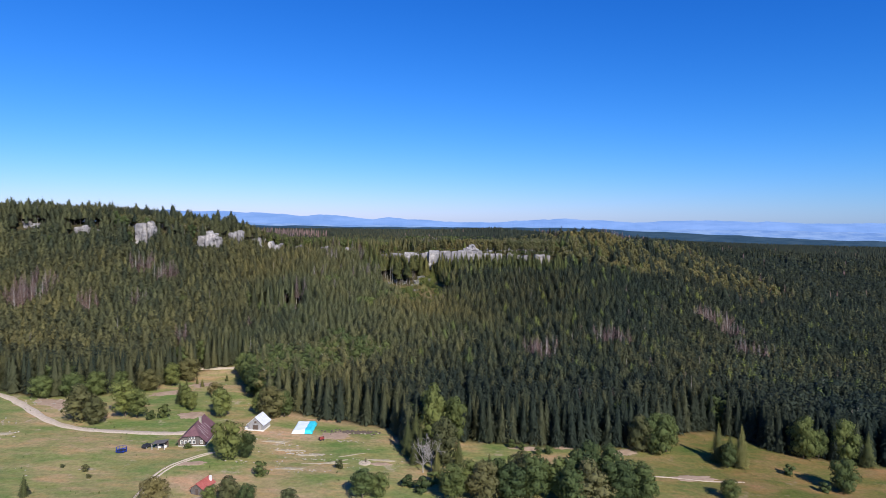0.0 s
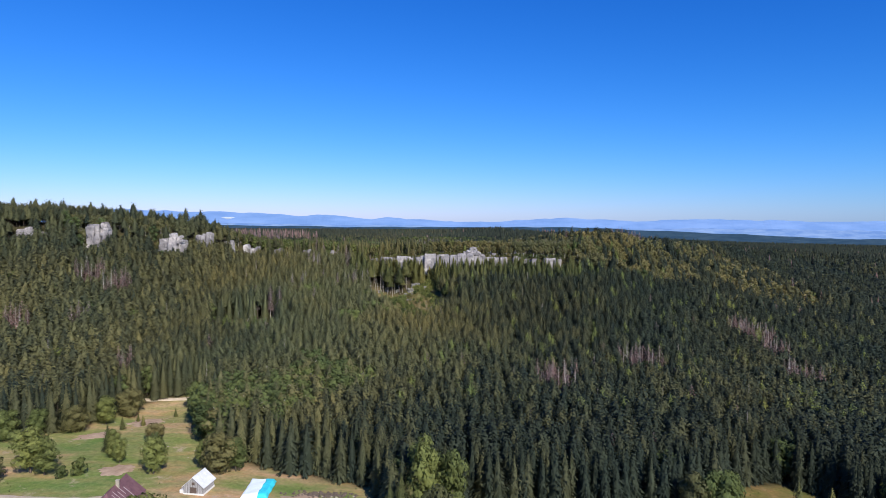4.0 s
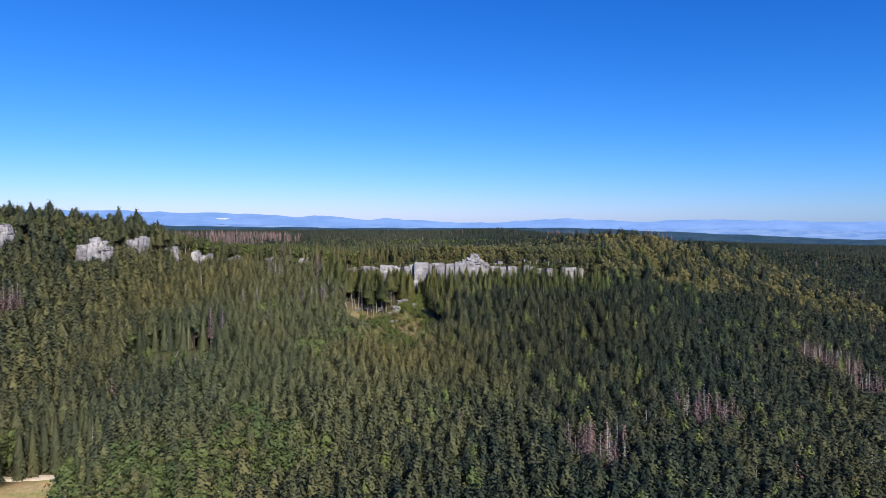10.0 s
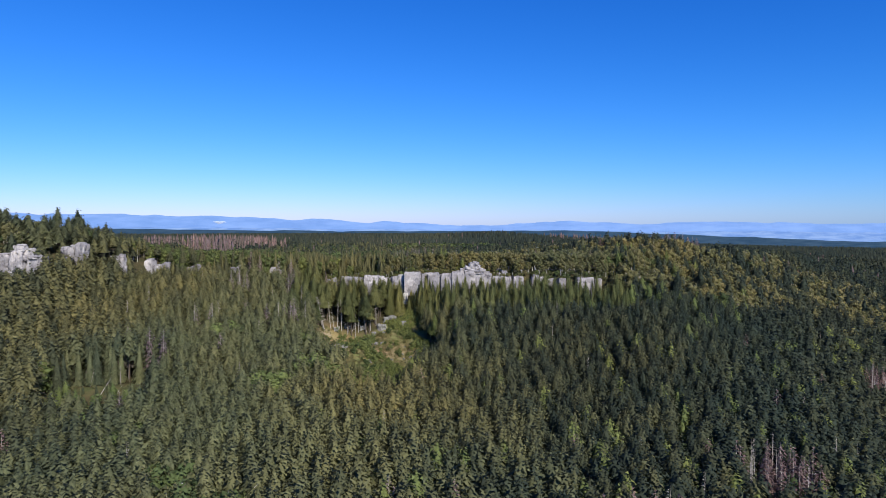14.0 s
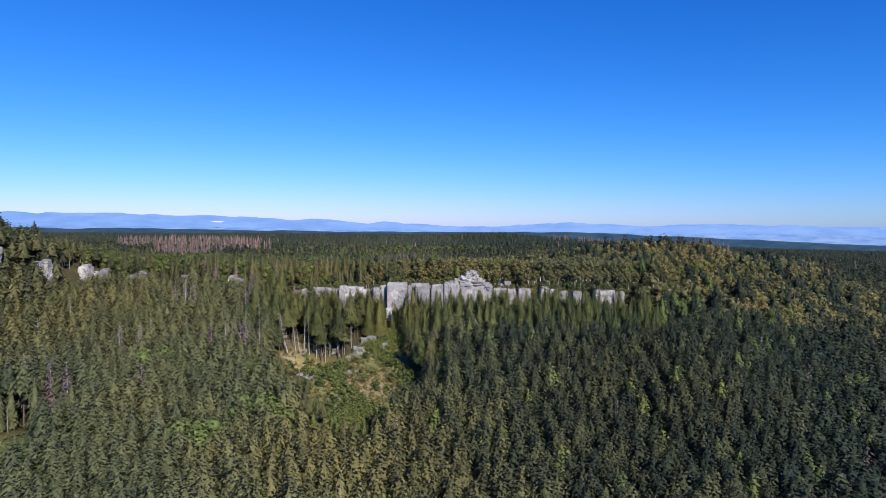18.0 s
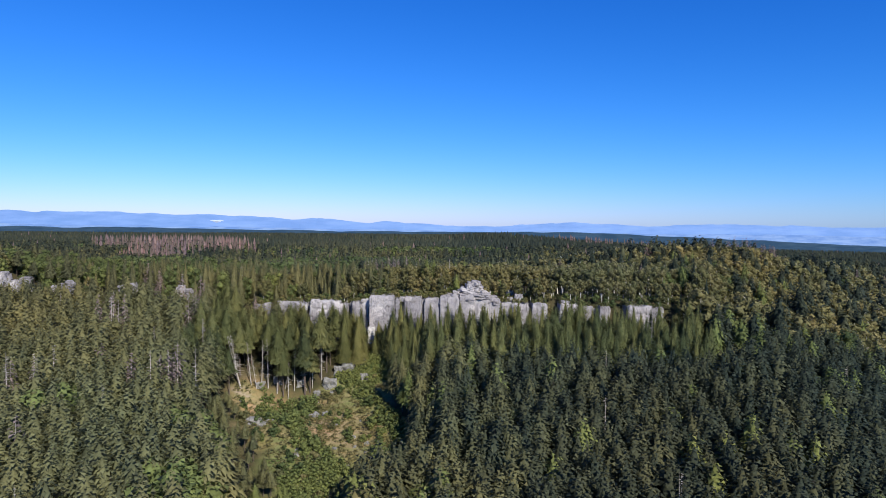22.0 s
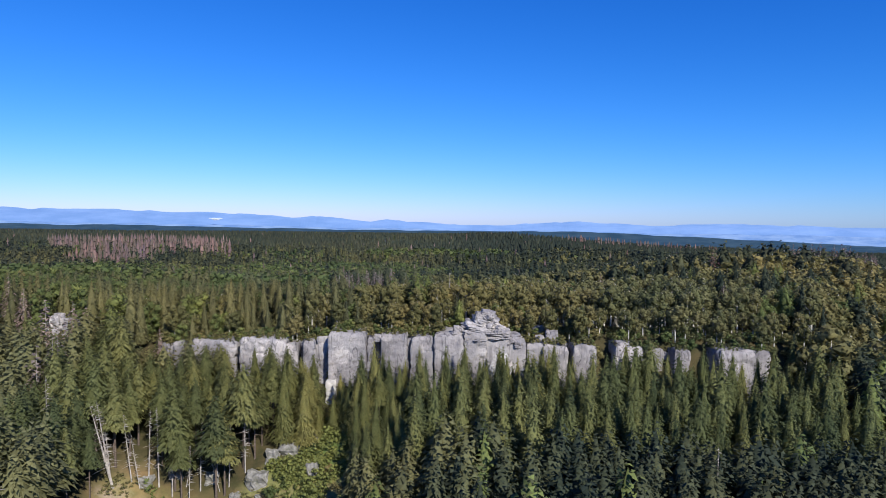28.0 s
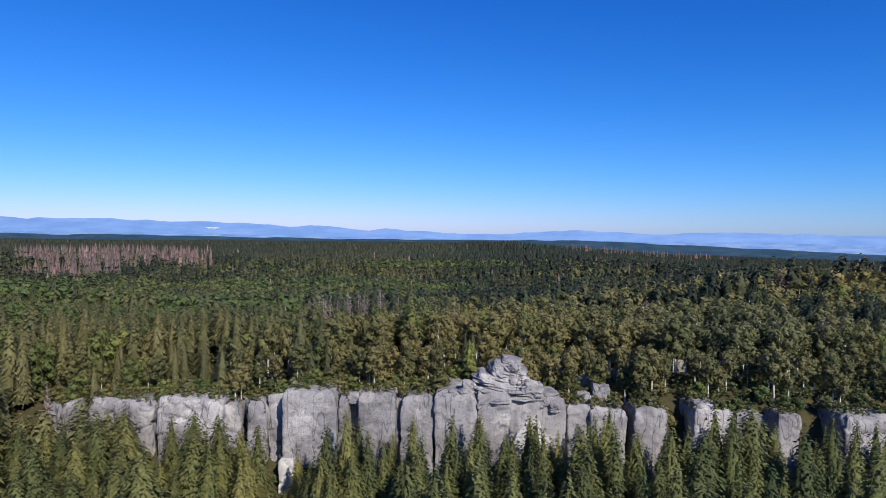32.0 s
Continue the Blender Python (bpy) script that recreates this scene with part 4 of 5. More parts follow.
SINGLE_MATS = [M_BARK, S_SPRUCE, S_LEAF, S_BIRCH, S_RUST, M_PALE, M_WHITEBARK]
SINGLES = {}
for i in range(3):
    SINGLES["spruce", i] = two_part(spruce_shape(210 + i, 1900, 6, base=0.06, radius=0.165, size=0.026, slim=0.8, power=0.75), SINGLE_MATS, "spruce")
    SINGLES["stem", i] = two_part(join(trunk_shape(None, 0.97, 0.012, 7, BARK), limbs(np.random.default_rng(i), 14, 0.15, 0.08, BARK, -0.2),
                                       sprigs(np.random.default_rng(215 + i), 1200, 0.165, 0.44, NEEDLE, 0.028, 0.7, slim=0.85)), SINGLE_MATS, "spruce")
    SINGLES["broad", i] = two_part(broad_shape(220 + i, 11, 240, size=0.025), SINGLE_MATS, "broadleaf")
    SINGLES["round", i] = two_part(broad_shape(230 + i, 11, 240, low=0.16, wide=0.42, size=0.030), SINGLE_MATS, "broadleaf")
    SINGLES["olive", i] = two_part(broad_shape(240 + i, 11, 240, OLIVE, low=0.16, wide=0.38, size=0.030), SINGLE_MATS, "broadleaf")
    SINGLES["birch", i] = two_part(birch_shape(250 + i, 8, 80, size=0.036), SINGLE_MATS, "birch")
    SINGLES["bush", i] = two_part(join(trunk_shape(None, 0.4, 0.03, 5, BARK), clumps(np.random.default_rng(260 + i), 6, 50, LEAF, 0.12, 0.55, 0.1)), SINGLE_MATS, "bush")
    SINGLES["dry_bush", i] = two_part(join(trunk_shape(None, 0.4, 0.03, 5, BARK), clumps(np.random.default_rng(270 + i), 6, 44, OLIVE, 0.12, 0.55, 0.1)), SINGLE_MATS, "bush")
    SINGLES["dead", i] = two_part(dead_shape(280 + i, 14, 9), SINGLE_MATS, "dead_spruce")
    SINGLES["bare", i] = [mesh_arrays("bare_trunk", *bare_shape(295 + i)[:2], SINGLE_MATS, bare_shape(295 + i)[2])]
    SINGLES["snag", i] = [mesh_arrays("snag_trunk", *snag_shape(290 + i)[:2], SINGLE_MATS, snag_shape(290 + i)[2])]

NAMES = {"spruce": ("spruce_tree", "dark green spruce tree with drooping branches", "tree"), "stem": ("spruce_tree", "tall spruce tree with a long bare trunk", "tree"),
         "broad": ("broadleaf_tree", "green broadleaf tree at the edge of the meadow", "tree"), "round": ("broadleaf_tree", "wide, full-crowned green broadleaf tree in the meadow", "tree"),
         "olive": ("broadleaf_tree", "broadleaf tree turning yellow-brown in early autumn", "tree"), "birch": ("birch_tree", "slender birch with a white trunk on the rocks", "tree"),
         "bush": ("bush", "low green bush growing on open ground", "bush"), "dry_bush": ("bush", "low brownish bush with dry leaves", "bush"),
         "dead": ("dead_spruce", "dying spruce with thin reddish brown needles", "tree"), "bare": ("bare_tree", "leafless grey tree with a fine twiggy crown", "tree"), "snag": ("dead_tree", "bare, pale dead tree trunk with broken twigs", "tree")}


def tree(kind, x, y, h, spread=1.0, lean=(0, 0), group="", sink=0.15):
    name, label, category = NAMES[kind]
    root = thing(name, x, y, gz(x, y) - sink, label, category, group)
    root.rotation_euler = (radians(lean[0]), radians(lean[1]), random.random() * 6.283 if lean == (0, 0) else 0)
    root.scale = (h * spread, h * spread, h)
    for me, n in zip(SINGLES[kind, random.randrange(3)], ("trunk", "crown")):
        part(n, me, root)
    return root


# trees and bushes in and round the meadow
MEADOW_TREES = [("round", -79.5, 223.5, 14, 0.9), ("round", -73.5, 226, 9.5, 0.85), ("bush", -64, 210.5, 5, 1), ("dry_bush", -38, 219.5, 3.6, 0.8), ("olive", -155, 262, 15, 1.15), ("olive", -147, 258, 11, 1.1), ("broad", -139, 267, 16, 1.15), ("broad", -133, 265, 13, 1.1),
                ("bush", -121.5, 265.5, 6, 0.8), ("bush", -126, 263, 4, 0.9), ("spruce", -124, 288, 11, 1.2), ("broad", -120, 284, 10, 0.9), ("broad", -114, 277, 9, 0.9), ("broad", -98.5, 269.5, 13, 1.1), ("broad", -101, 276, 12, 1), ("spruce", -125, 317, 5, 1.3), ("spruce", -130, 323, 4, 1.3), ("spruce", -117, 330, 4.5, 1.2), ("spruce", -131, 312, 6, 1.2),
                ("olive", -77, 272.5, 14, 1.1), ("broad", -72, 274, 12, 1.1), ("broad", -84, 277, 10, 1), ("dry_bush", -123, 209, 2.5, 1), ("dry_bush", -119, 204, 1.6, 1), ("dry_bush", -132, 211, 1.4, 1), ("spruce", -130, 188, 7, 1.4), ("olive", -87, 182, 10, 1.2), ("broad", -72, 186, 7, 1.2), ("olive", -66, 186, 10, 1), ("broad", -60, 184, 9, 1),
                ("olive", -112, 300, 7, 1.3), ("round", -118, 282, 7, 1), ("broad", -92, 303, 16, 1.2), ("round", -86, 296, 15, 1.0), ("broad", -96, 311, 14, 1.2), ("olive", -48, 186, 7, 1), ("broad", -27, 197, 9.5, 1.3), ("round", -22, 199, 8, 1), ("bush", -13, 208, 4, 1.2), ("bush", -8, 204, 5, 1.2),
                ("bare", -8.5, 221, 13, 0.9), ("bare", -5.5, 223, 14, 0.8), ("olive", -1, 228, 18, 0.8), ("spruce", 4.3, 228, 11.5, 1.1), ("broad", -6, 247, 25, 0.75), ("broad", 3, 251, 20, 0.8), ("spruce", -3.5, 219, 10, 1.2), ("spruce", 15, 217, 10, 1.2), ("broad", 8, 202, 12, 1.1), ("broad", 17, 203, 13, 1.1), ("olive", 25, 207, 14, 1.0), ("broad", 31, 208, 13, 1.1), ("broad", 38, 206, 14, 1.1), ("spruce", 43, 211, 16, 1.3),
                ("broad", 49, 212, 18, 0.9), ("broad", 56, 212, 17, 0.9), ("round", 61, 208, 13, 0.9), ("broad", 66, 210, 12, 1.1), ("olive", 35, 213, 9, 1), ("spruce", 52, 206, 14, 1.3), ("round", 85, 252, 17, 0.8), ("broad", 90, 255, 16, 0.9), ("olive", 79, 254, 15, 0.9), ("spruce", 108.5, 249, 17, 1.1), ("spruce", 112, 246, 13, 1.3), ("spruce", 115.5, 244, 18, 1.1), ("broad", 110, 243, 10, 1.2),
                ("round", 150, 262, 18, 0.75), ("broad", 157, 263, 13, 0.9), ("round", 167, 262, 18, 0.75), ("spruce", 173.5, 257, 16, 1.2), ("round", 146, 228, 13, 0.9), ("spruce", 149, 231, 9, 1.3), ("bush", 138, 226, 4, 1), ("round", 97, 212, 7, 1.1), ("bush", 36, 244, 3, 1), ("bush", 40, 246, 3.4, 1), ("bush", 30, 248, 3, 1), ("dry_bush", 58, 246, 2.6, 1), ("bush", 132, 240, 4, 1.1), ("bush", 26, 250, 3.4, 1)]
MEADOW_TREES += [("broad", 2, 198, 12, 1.2), ("olive", 12, 198, 13, 1.1), ("broad", 21, 199, 13, 1.2), ("spruce", 12, 207, 12, 1.4), ("broad", 28, 203, 15, 1.1), ("broad", 44, 206, 17, 1.1), ("olive", 47, 201, 15, 1.1), ("broad", 40, 199, 13, 1.2), ("broad", 57, 203, 15, 1.2), ("broad", 65, 204, 13, 1.2), ("bush", -4, 212, 4, 1.4), ("spruce", -1, 206, 8, 1.5),
                 ("spruce", -12, 239, 17, 1.2), ("spruce", -15, 236, 15, 1.2), ("spruce", -10, 233, 13, 1.3), ("spruce", -12, 228, 10, 1.3), ("broad", -8, 229, 9, 1.2), ("broad", -110, 336, 13, 1.2), ("broad", -104, 330, 14, 1.2), ("broad", -101, 320, 15, 1.2), ("round", -177, 293, 12, 1.0), ("round", -168, 296, 12, 1.0), ("broad", -160, 303, 11, 1.1), ("olive", -148, 308, 11, 1.2), ("broad", -141, 318, 12, 1.2), ("olive", -137, 330, 12, 1.2), ("round", -190, 290, 11, 1.1)]
for kind, x, y, h, spread in MEADOW_TREES:
    tree(kind, x, y, h, spread, group="trees round the meadow")


# ---- bare and grown ground under the crag ----
def boulder(x, y, w, h, seed, label="pale sandstone boulder lying among the undergrowth"):
    zg = gz(x, y)
    return tagged(new_at("boulder", lump(x, y, zg + h * 0.05, w * 0.5, w * 0.42, h * 0.8, seed, 5.5, 0.42, (x, y, zg), M_MOSSY), x, y, zg), label, "rock", "boulders under the crag")


def new_at(name, me, x, y, z):
    ob = new(name, me)
    ob.location = (x, y, z)
    return ob


M_MOSSY = simple("mossy_stone", (0.10, 0.10, 0.075), (0.30, 0.285, 0.265), 1.1, 0.95, 0.1, coords="World")
rb = np.random.default_rng(5)
BOULDERS = [(-25, 499, 4.2, 2.0), (-28.4, 496.2, 2.0, 1.6), (-20.5, 505.5, 3.6, 2.0), (-23.2, 503.4, 2.6, 2.0), (-14.8, 500.4, 2.4, 2.0), (-16.3, 508.5, 2.2, 1.8), (-12.4, 512.5, 2.0, 1.4), (-46.4, 499, 2.6, 1.6), (-41.5, 501.5, 3.0, 1.8), (-34.2, 500.6, 2.6, 1.4), (-40.7, 475, 3.4, 1.7), (-42.4, 476.6, 2.4, 1.2), (-38.6, 473.8, 2.2, 1.0), (-37.4, 478, 1.8, 0.9), (-25.7, 481.8, 1.8, 1.5), (-23.4, 482.6, 1.4, 1.2), (-28.0, 483.6, 1.6, 1.0), (-30, 488, 1.8, 0.8), (-12.8, 496.5, 1.6, 0.9), (-11.0, 489, 1.4, 0.7), (-13.5, 471, 1.3, 0.7), (-5.8, 461.5, 2.2, 1.8), (-7.4, 459.8, 1.6, 1.1), (-17.5, 465, 1.2, 0.6), (-33, 486, 1.3, 0.7), (-10.4, 517.2, 2.6, 1.2), (-13.2, 516.6, 2.2, 1.0)]
for i, (x, y, w, h) in enumerate(BOULDERS):
    boulder(x, y, w, h, 400 + i * 1.3)
for i, (x, y, w, h) in enumerate([(57, 551, 3.4, 3.2), (32.5, 532, 3.0, 2.6), (35.4, 531, 2.4, 2.0), (47, 551, 3.2, 2.8), (66, 556, 3.4, 3.0), (50, 557, 2.6, 2.4), (41, 540, 2.4, 2.2)]):
    boulder(x, y, w, h, 480 + i * 1.7, "pale sandstone boulder among birches behind the rim")
for i in range(46):
    x, y = rb.uniform(-56, -2), rb.uniform(444, 514)
    if clearing(x, y) < -1:
        boulder(x, y, rb.uniform(0.5, 1.5), rb.uniform(0.3, 0.9), 430 + i * 1.1)
# undergrowth
count = 0
while count < 120:
    x, y = rb.uniform(-60, 2), rb.uniform(440, 516)
    if clearing(x, y) < -1.0 and (x > -40 or rb.random() < 0.35):
        tree("bush" if rb.random() < 0.8 else "dry_bush", x, y, rb.uniform(1.2, 3.2), rb.uniform(0.8, 1.1), group="undergrowth in the gully")
        count += 1
for i in range(60):
    x, y = rb.uniform(-133, -94), rb.uniform(414, 434)
    if clearing(x, y) < -1:
        tree("dry_bush", x, y, rb.uniform(0.8, 2.0), 1.2, group="undergrowth in the windthrow")
under = Stand()
for i in range(6500):
    x, y = rb.uniform(-62, 4), rb.uniform(436, 520)
    grown = math.sin(x / 6.5 + 1.0) * math.sin(y / 9.0 + x / 14) + 0.35 * math.sin(x / 2.3 + y / 3.1)
    if clearing(x, y) > 0.6:
        continue
    if grown > 0.2 and x > -46:
        under.add(("sapling", i % 4), x, y, gz(x, y) - 0.25, rb.uniform(0.9, 2.8), 1.0, 0.6 + 0.4 * rb.random())
    elif rb.random() < 0.9:
        under.add(("herb", i % 4), x, y, gz(x, y) - 0.15, rb.uniform(0.4, 1.1), 1.5, 0.6 + 0.4 * rb.random())
under.build("gully_scrub", SHAPES, "dense low scrub and saplings in the gully", "undergrowth")
# dead and leaning trees on the bank
for x, y, h, lean in [(-51.6, 496.6, 17, (2, -12)), (-52.4, 497.4, 16, (0, -9)), (-49, 498.5, 14, (3, -4)), (-53.5, 499, 13, (0, -6)), (-46, 499, 15, (0, 2)), (-44, 499, 16, (0, -1)), (-41, 498, 15, (0, 1)),
                      (-36, 499, 14, (0, 2)), (-33, 500, 15, (0, -2)), (-30.5, 499, 13, (0, 1)), (-28, 501, 14, (0, 0.5)), (-47.2, 498, 11, (2, -7)), (-39, 499.5, 9, (0, 12)), (-37.4, 497, 12, (0, 1)), (-32, 498.4, 8, (0, -14)), (-66, 482, 11, (0, 2)), (-74, 486, 12, (0, -2)), (-62, 480, 10, (0, 1)), (-122, 426, 7, (0, 14)), (-112, 428, 8, (0, -1)), (-101, 426, 9, (0, 2)), (-95, 463, 14, (0, -1)), (-79, 470, 14, (0, 0.5))]:
    tree("snag", x, y, h, 1.6 if h > 15.5 and x < -51 else 1.0, lean, "dead trees on the bank")


def log(x, y, length, turn, lift, r=0.16):
    zg = gz(x, y)
    v, f = trunk_shape(None, length, r, 7, 0)[:2]
    return tagged(new_at("fallen_trunk", mesh_arrays("fallen_trunk", v, f, [M_PALE]), x, y, zg + 0.1), "pale fallen tree trunk lying on the slope", "log", "fallen trunks"), turn, lift


for x, y, length, turn, lift in [(-29, 494.5, 8, 60, 62), (-31, 495, 7, 50, 58), (-34.5, 494, 7, 120, 64), (-27.5, 493, 6, 75, 70), (-114, 418, 8, 80, 50), (-109, 419, 7, 100, 76), (-103, 422, 7, 40, 66)]:
    ob, a, b = log(x, y, length, turn, lift)
    ob.rotation_euler = (0, radians(b), radians(a))

# spruces before the crag, nearest to the camera's way, and young trees on its rim
placed = 0
for y in (489, 494, 498.6, 502.8, 506.6, 510.2, 513.6, 516.6):
    for x in np.arange(-66, 92, 4.0):
        xx, yy = x + rb.uniform(-1.6, 1.6), y + rb.uniform(-1.6, 1.6)
        if clearing(xx, yy) < 0.6 or yy > 518 or (-17.4 < xx < -13.6 and yy > 494):
            continue
        z = gz(xx, yy)
        if -13.6 < xx < -8 and yy < 508:
            continue
        h = min(rb.uniform(15, 23), headroom(xx, yy, rb.random()) - z)
        if -9 < xx < 4 and yy < 512:
            h *= 0.72
        if h < 3.5:
            continue
        kind = "stem" if xx < -12 and rb.random() < 0.85 or rb.random() < 0.1 else "spruce"
        if rb.random() < 0.015:
            kind = "snag"
        tree(kind, xx, yy, h, rb.uniform(0.95, 1.2) * (1.0 if h > 11 else 1.2), group="spruces before the crag")
        placed += 1
for x, y, top in [(-12.2, 516.4, 58.0), (-11.0, 513.2, 57.0), (-9.4, 511.6, 58.6), (-10.2, 517.2, 56.4), (-8.2, 515.0, 60.0), (-12.9, 511.4, 54.5), (-7.4, 509.8, 60.5), (-17.9, 515.6, 63.0), (-18.8, 511.8, 61.5), (-15.9, 510.4, 52.6), (86, 520, 60.5), (88.6, 523.5, 63.0), (91.4, 521, 62.0), (93.8, 525.5, 64.5), (90.2, 526.5, 65.0), (96.0, 522.6, 62.0), (87.2, 516.6, 59.0), (98.4, 526.4, 64.0)]:
    tree("spruce", x, y, top - gz(x, y), 1.25, group="spruces before the crag")
for i in range(150):
    x, y = rb.uniform(-58, 92), FACE + rb.uniform(3.5, 9)
    if 11 < x < 25:
        y = FACE + rb.uniform(9, 12)
    elif x < -15:
        y = FACE + rb.uniform(5.5, 11)
    kind = rb.choice(["birch", "dry_bush", "dry_bush", "bush"])
    ob = tree(kind, x, y, rb.uniform(5, 9) if kind == "birch" else rb.uniform(1.2, 2.6), 1.1, group="young growth on the rim")
    top = max([zt for a, b, back, dep, zf, zt, p in BLOCKS if a <= x <= b and FACE + back <= y <= FACE + back + dep + 2] + [gz(x, y)])
    ob.location.z = top - 0.15


heath = Stand()
for i in range(5000):
    x, y = rb.uniform(-84, 110), FACE + rb.uniform(1.2, 20)
    tops = [zt for a, b, back, dep, zf, zt, p in BLOCKS if a <= x <= b and FACE + back + 1.0 <= y <= FACE + back + dep + 2]
    if not tops and y < FACE + 8 or 8 < x < 28 and y < FACE + 9:
        continue
    kind = "farbirch" if rb.random() < 0.65 else "farbroad"
    heath.add((kind, i % 4), x, y, max(tops + [gz(x, y)]) - 0.3, rb.uniform(0.6, 1.9), 1.5, 0.2 + 0.6 * rb.random())
heath.build("rim_heath", SHAPES, "low brownish heath and saplings along the cliff's rim", "undergrowth")


# ---- the farm in the meadow ----
def paint(name, c, rough=0.6, wear=0.25, scale=1.5):
    return simple(name, tuple(v * (1 - wear) for v in c), tuple(min(1, v * (1 + wear)) for v in c), scale, rough, coords="World")


M_BOARDS = simple("weathered_boards", (0.09, 0.08, 0.075), (0.19, 0.17, 0.16), 2.0, 0.9, 0.03, coords="World", stretch=(3, 3, 0.4))
M_GREYBOARD = simple("pale_grey_boards", (0.26, 0.25, 0.25), (0.42, 0.41, 0.41), 2.0, 0.9, 0.03, coords="World", stretch=(3, 3, 0.4))
M_LOGS = simple("dark_logs", (0.07, 0.05, 0.04), (0.15, 0.11, 0.09), 1.5, 0.9, 0.03, coords="World", stretch=(0.3, 0.3, 4))
M_PLASTER = paint("white_plaster", (0.70, 0.68, 0.64), 0.9, 0.1)
M_ROOF = simple("purple_brown_sheet", (0.12, 0.060, 0.068), (0.20, 0.105, 0.110), 0.5, 0.55, coords="World")
M_RUSTY = simple("pale_roof_streaks", (0.34, 0.26, 0.25), (0.46, 0.38, 0.36), 1.0, 0.6, coords="World")
M_TIN = simple("light_tin_roof", (0.55, 0.56, 0.58), (0.72, 0.73, 0.75), 0.6, 0.4, coords="World")
M_REDROOF = simple("red_roof", (0.30, 0.075, 0.060), (0.42, 0.13, 0.11), 1.0, 0.6, coords="World")
M_WINDOW = material("window_glass", 0.15, 0.5)[0]
M_WINDOW.node_tree.nodes["Principled BSDF"].inputs["Base Color"].default_value = (0.03, 0.035, 0.04, 1)
M_FRAME = paint("white_frames", (0.75, 0.74, 0.70), 0.6, 0.08)
M_CYAN = paint("cyan_sheet", (0.05, 0.58, 0.72), 0.45, 0.15, 0.6)
M_WHITE = paint("white_sheet", (0.74, 0.82, 0.84), 0.45, 0.08, 0.6)
M_BLUE = paint("blue_plastic", (0.02, 0.05, 0.28), 0.5, 0.2)
M_DARK = paint("dark_mat", (0.03, 0.03, 0.035), 0.6, 0.2)
M_STEEL = paint("grey_steel", (0.35, 0.36, 0.38), 0.4, 0.1)
M_REDPAINT = paint("red_paint", (0.24, 0.05, 0.045), 0.6, 0.3)
M_ROAD = simple("gravel_road", (0.42, 0.335, 0.245), (0.58, 0.48, 0.37), 0.8, 0.95, 0.05, coords="World")
M_EARTH = simple("bare_earth", (0.28, 0.19, 0.13), (0.42, 0.31, 0.22), 0.5, 0.95, 0.1, coords="World")
M_STONE = simple("field_stones", (0.26, 0.225, 0.18), (0.42, 0.37, 0.30), 0.7, 0.95, coords="World")


def box(bm, x0, x1, y0, y1, z0, z1, bevel=0.0):
    vs = [bm.verts.new((x, y, z)) for z in (z0, z1) for x, y in ((x0, y0), (x1, y0), (x1, y1), (x0, y1))]
    fs = [bm.faces.new([vs[i] for i in q]) for q in ((3, 2, 1, 0), (4, 5, 6, 7), (0, 1, 5, 4), (1, 2, 6, 5), (2, 3, 7, 6), (3, 0, 4, 7))]
    if bevel:
        bmesh.ops.bevel(bm, geom=[e for e in bm.edges if e.is_valid and all(f in fs for f in e.link_faces)], offset=bevel, segments=1, affect="EDGES")


def prism(bm, pts, y0, y1):
    """A cross-section in x and z, drawn out along y."""
    a = [bm.verts.new((x, y0, z)) for x, z in pts]
    b = [bm.verts.new((x, y1, z)) for x, z in pts]
    bm.faces.new(a)
    bm.faces.new(b[::-1])
    for i in range(len(pts)):
        j = (i + 1) % len(pts)
        bm.faces.new((a[j], a[i], b[i], b[j]))


def tube(bm, p, q, r, sides=8, r2=None):
    p, q = Vector(p), Vector(q)
    d = (q - p).normalized()
    u = d.orthogonal().normalized()
    w = d.cross(u)
    rings = [[bm.verts.new(c + (u * math.cos(6.2832 * k / sides) + w * math.sin(6.2832 * k / sides)) * rr) for k in range(sides)] for c, rr in ((p, r), (q, r if r2 is None else r2))]
    for k in range(sides):
        bm.faces.new((rings[0][k], rings[0][(k + 1) % sides], rings[1][(k + 1) % sides], rings[1][k]))
    bm.faces.new(rings[0][::-1])
    bm.faces.new(rings[1])


def solid(name, draw, mat, parent, label="", at=(0, 0, 0)):
    bm = bmesh.new()
    draw(bm)
    bmesh.ops.recalc_face_normals(bm, faces=bm.faces)
    me = bpy.data.meshes.new(name)
    bm.to_mesh(me)
    bm.free()
    me.materials.append(mat)
    ob = part(name, me, parent, label)
    ob.location = at
    return ob


def window(parent, x, y, z, w, h, side="front"):
    f = solid("window", lambda bm: box(bm, -w / 2 - 0.12, w / 2 + 0.12, -0.06, 0.04, -0.12, h + 0.12), M_FRAME, parent, "white window frame", (x, y, z))
    for k in (-1, 1):
        solid("pane", lambda bm: box(bm, k * w / 4 - w / 4 + 0.04, k * w / 4 + w / 4 - 0.04, -0.075, -0.05, 0, h), M_WINDOW, f)
    if side == "side":
        f.rotation_euler = (0, 0, radians(90))
    return f


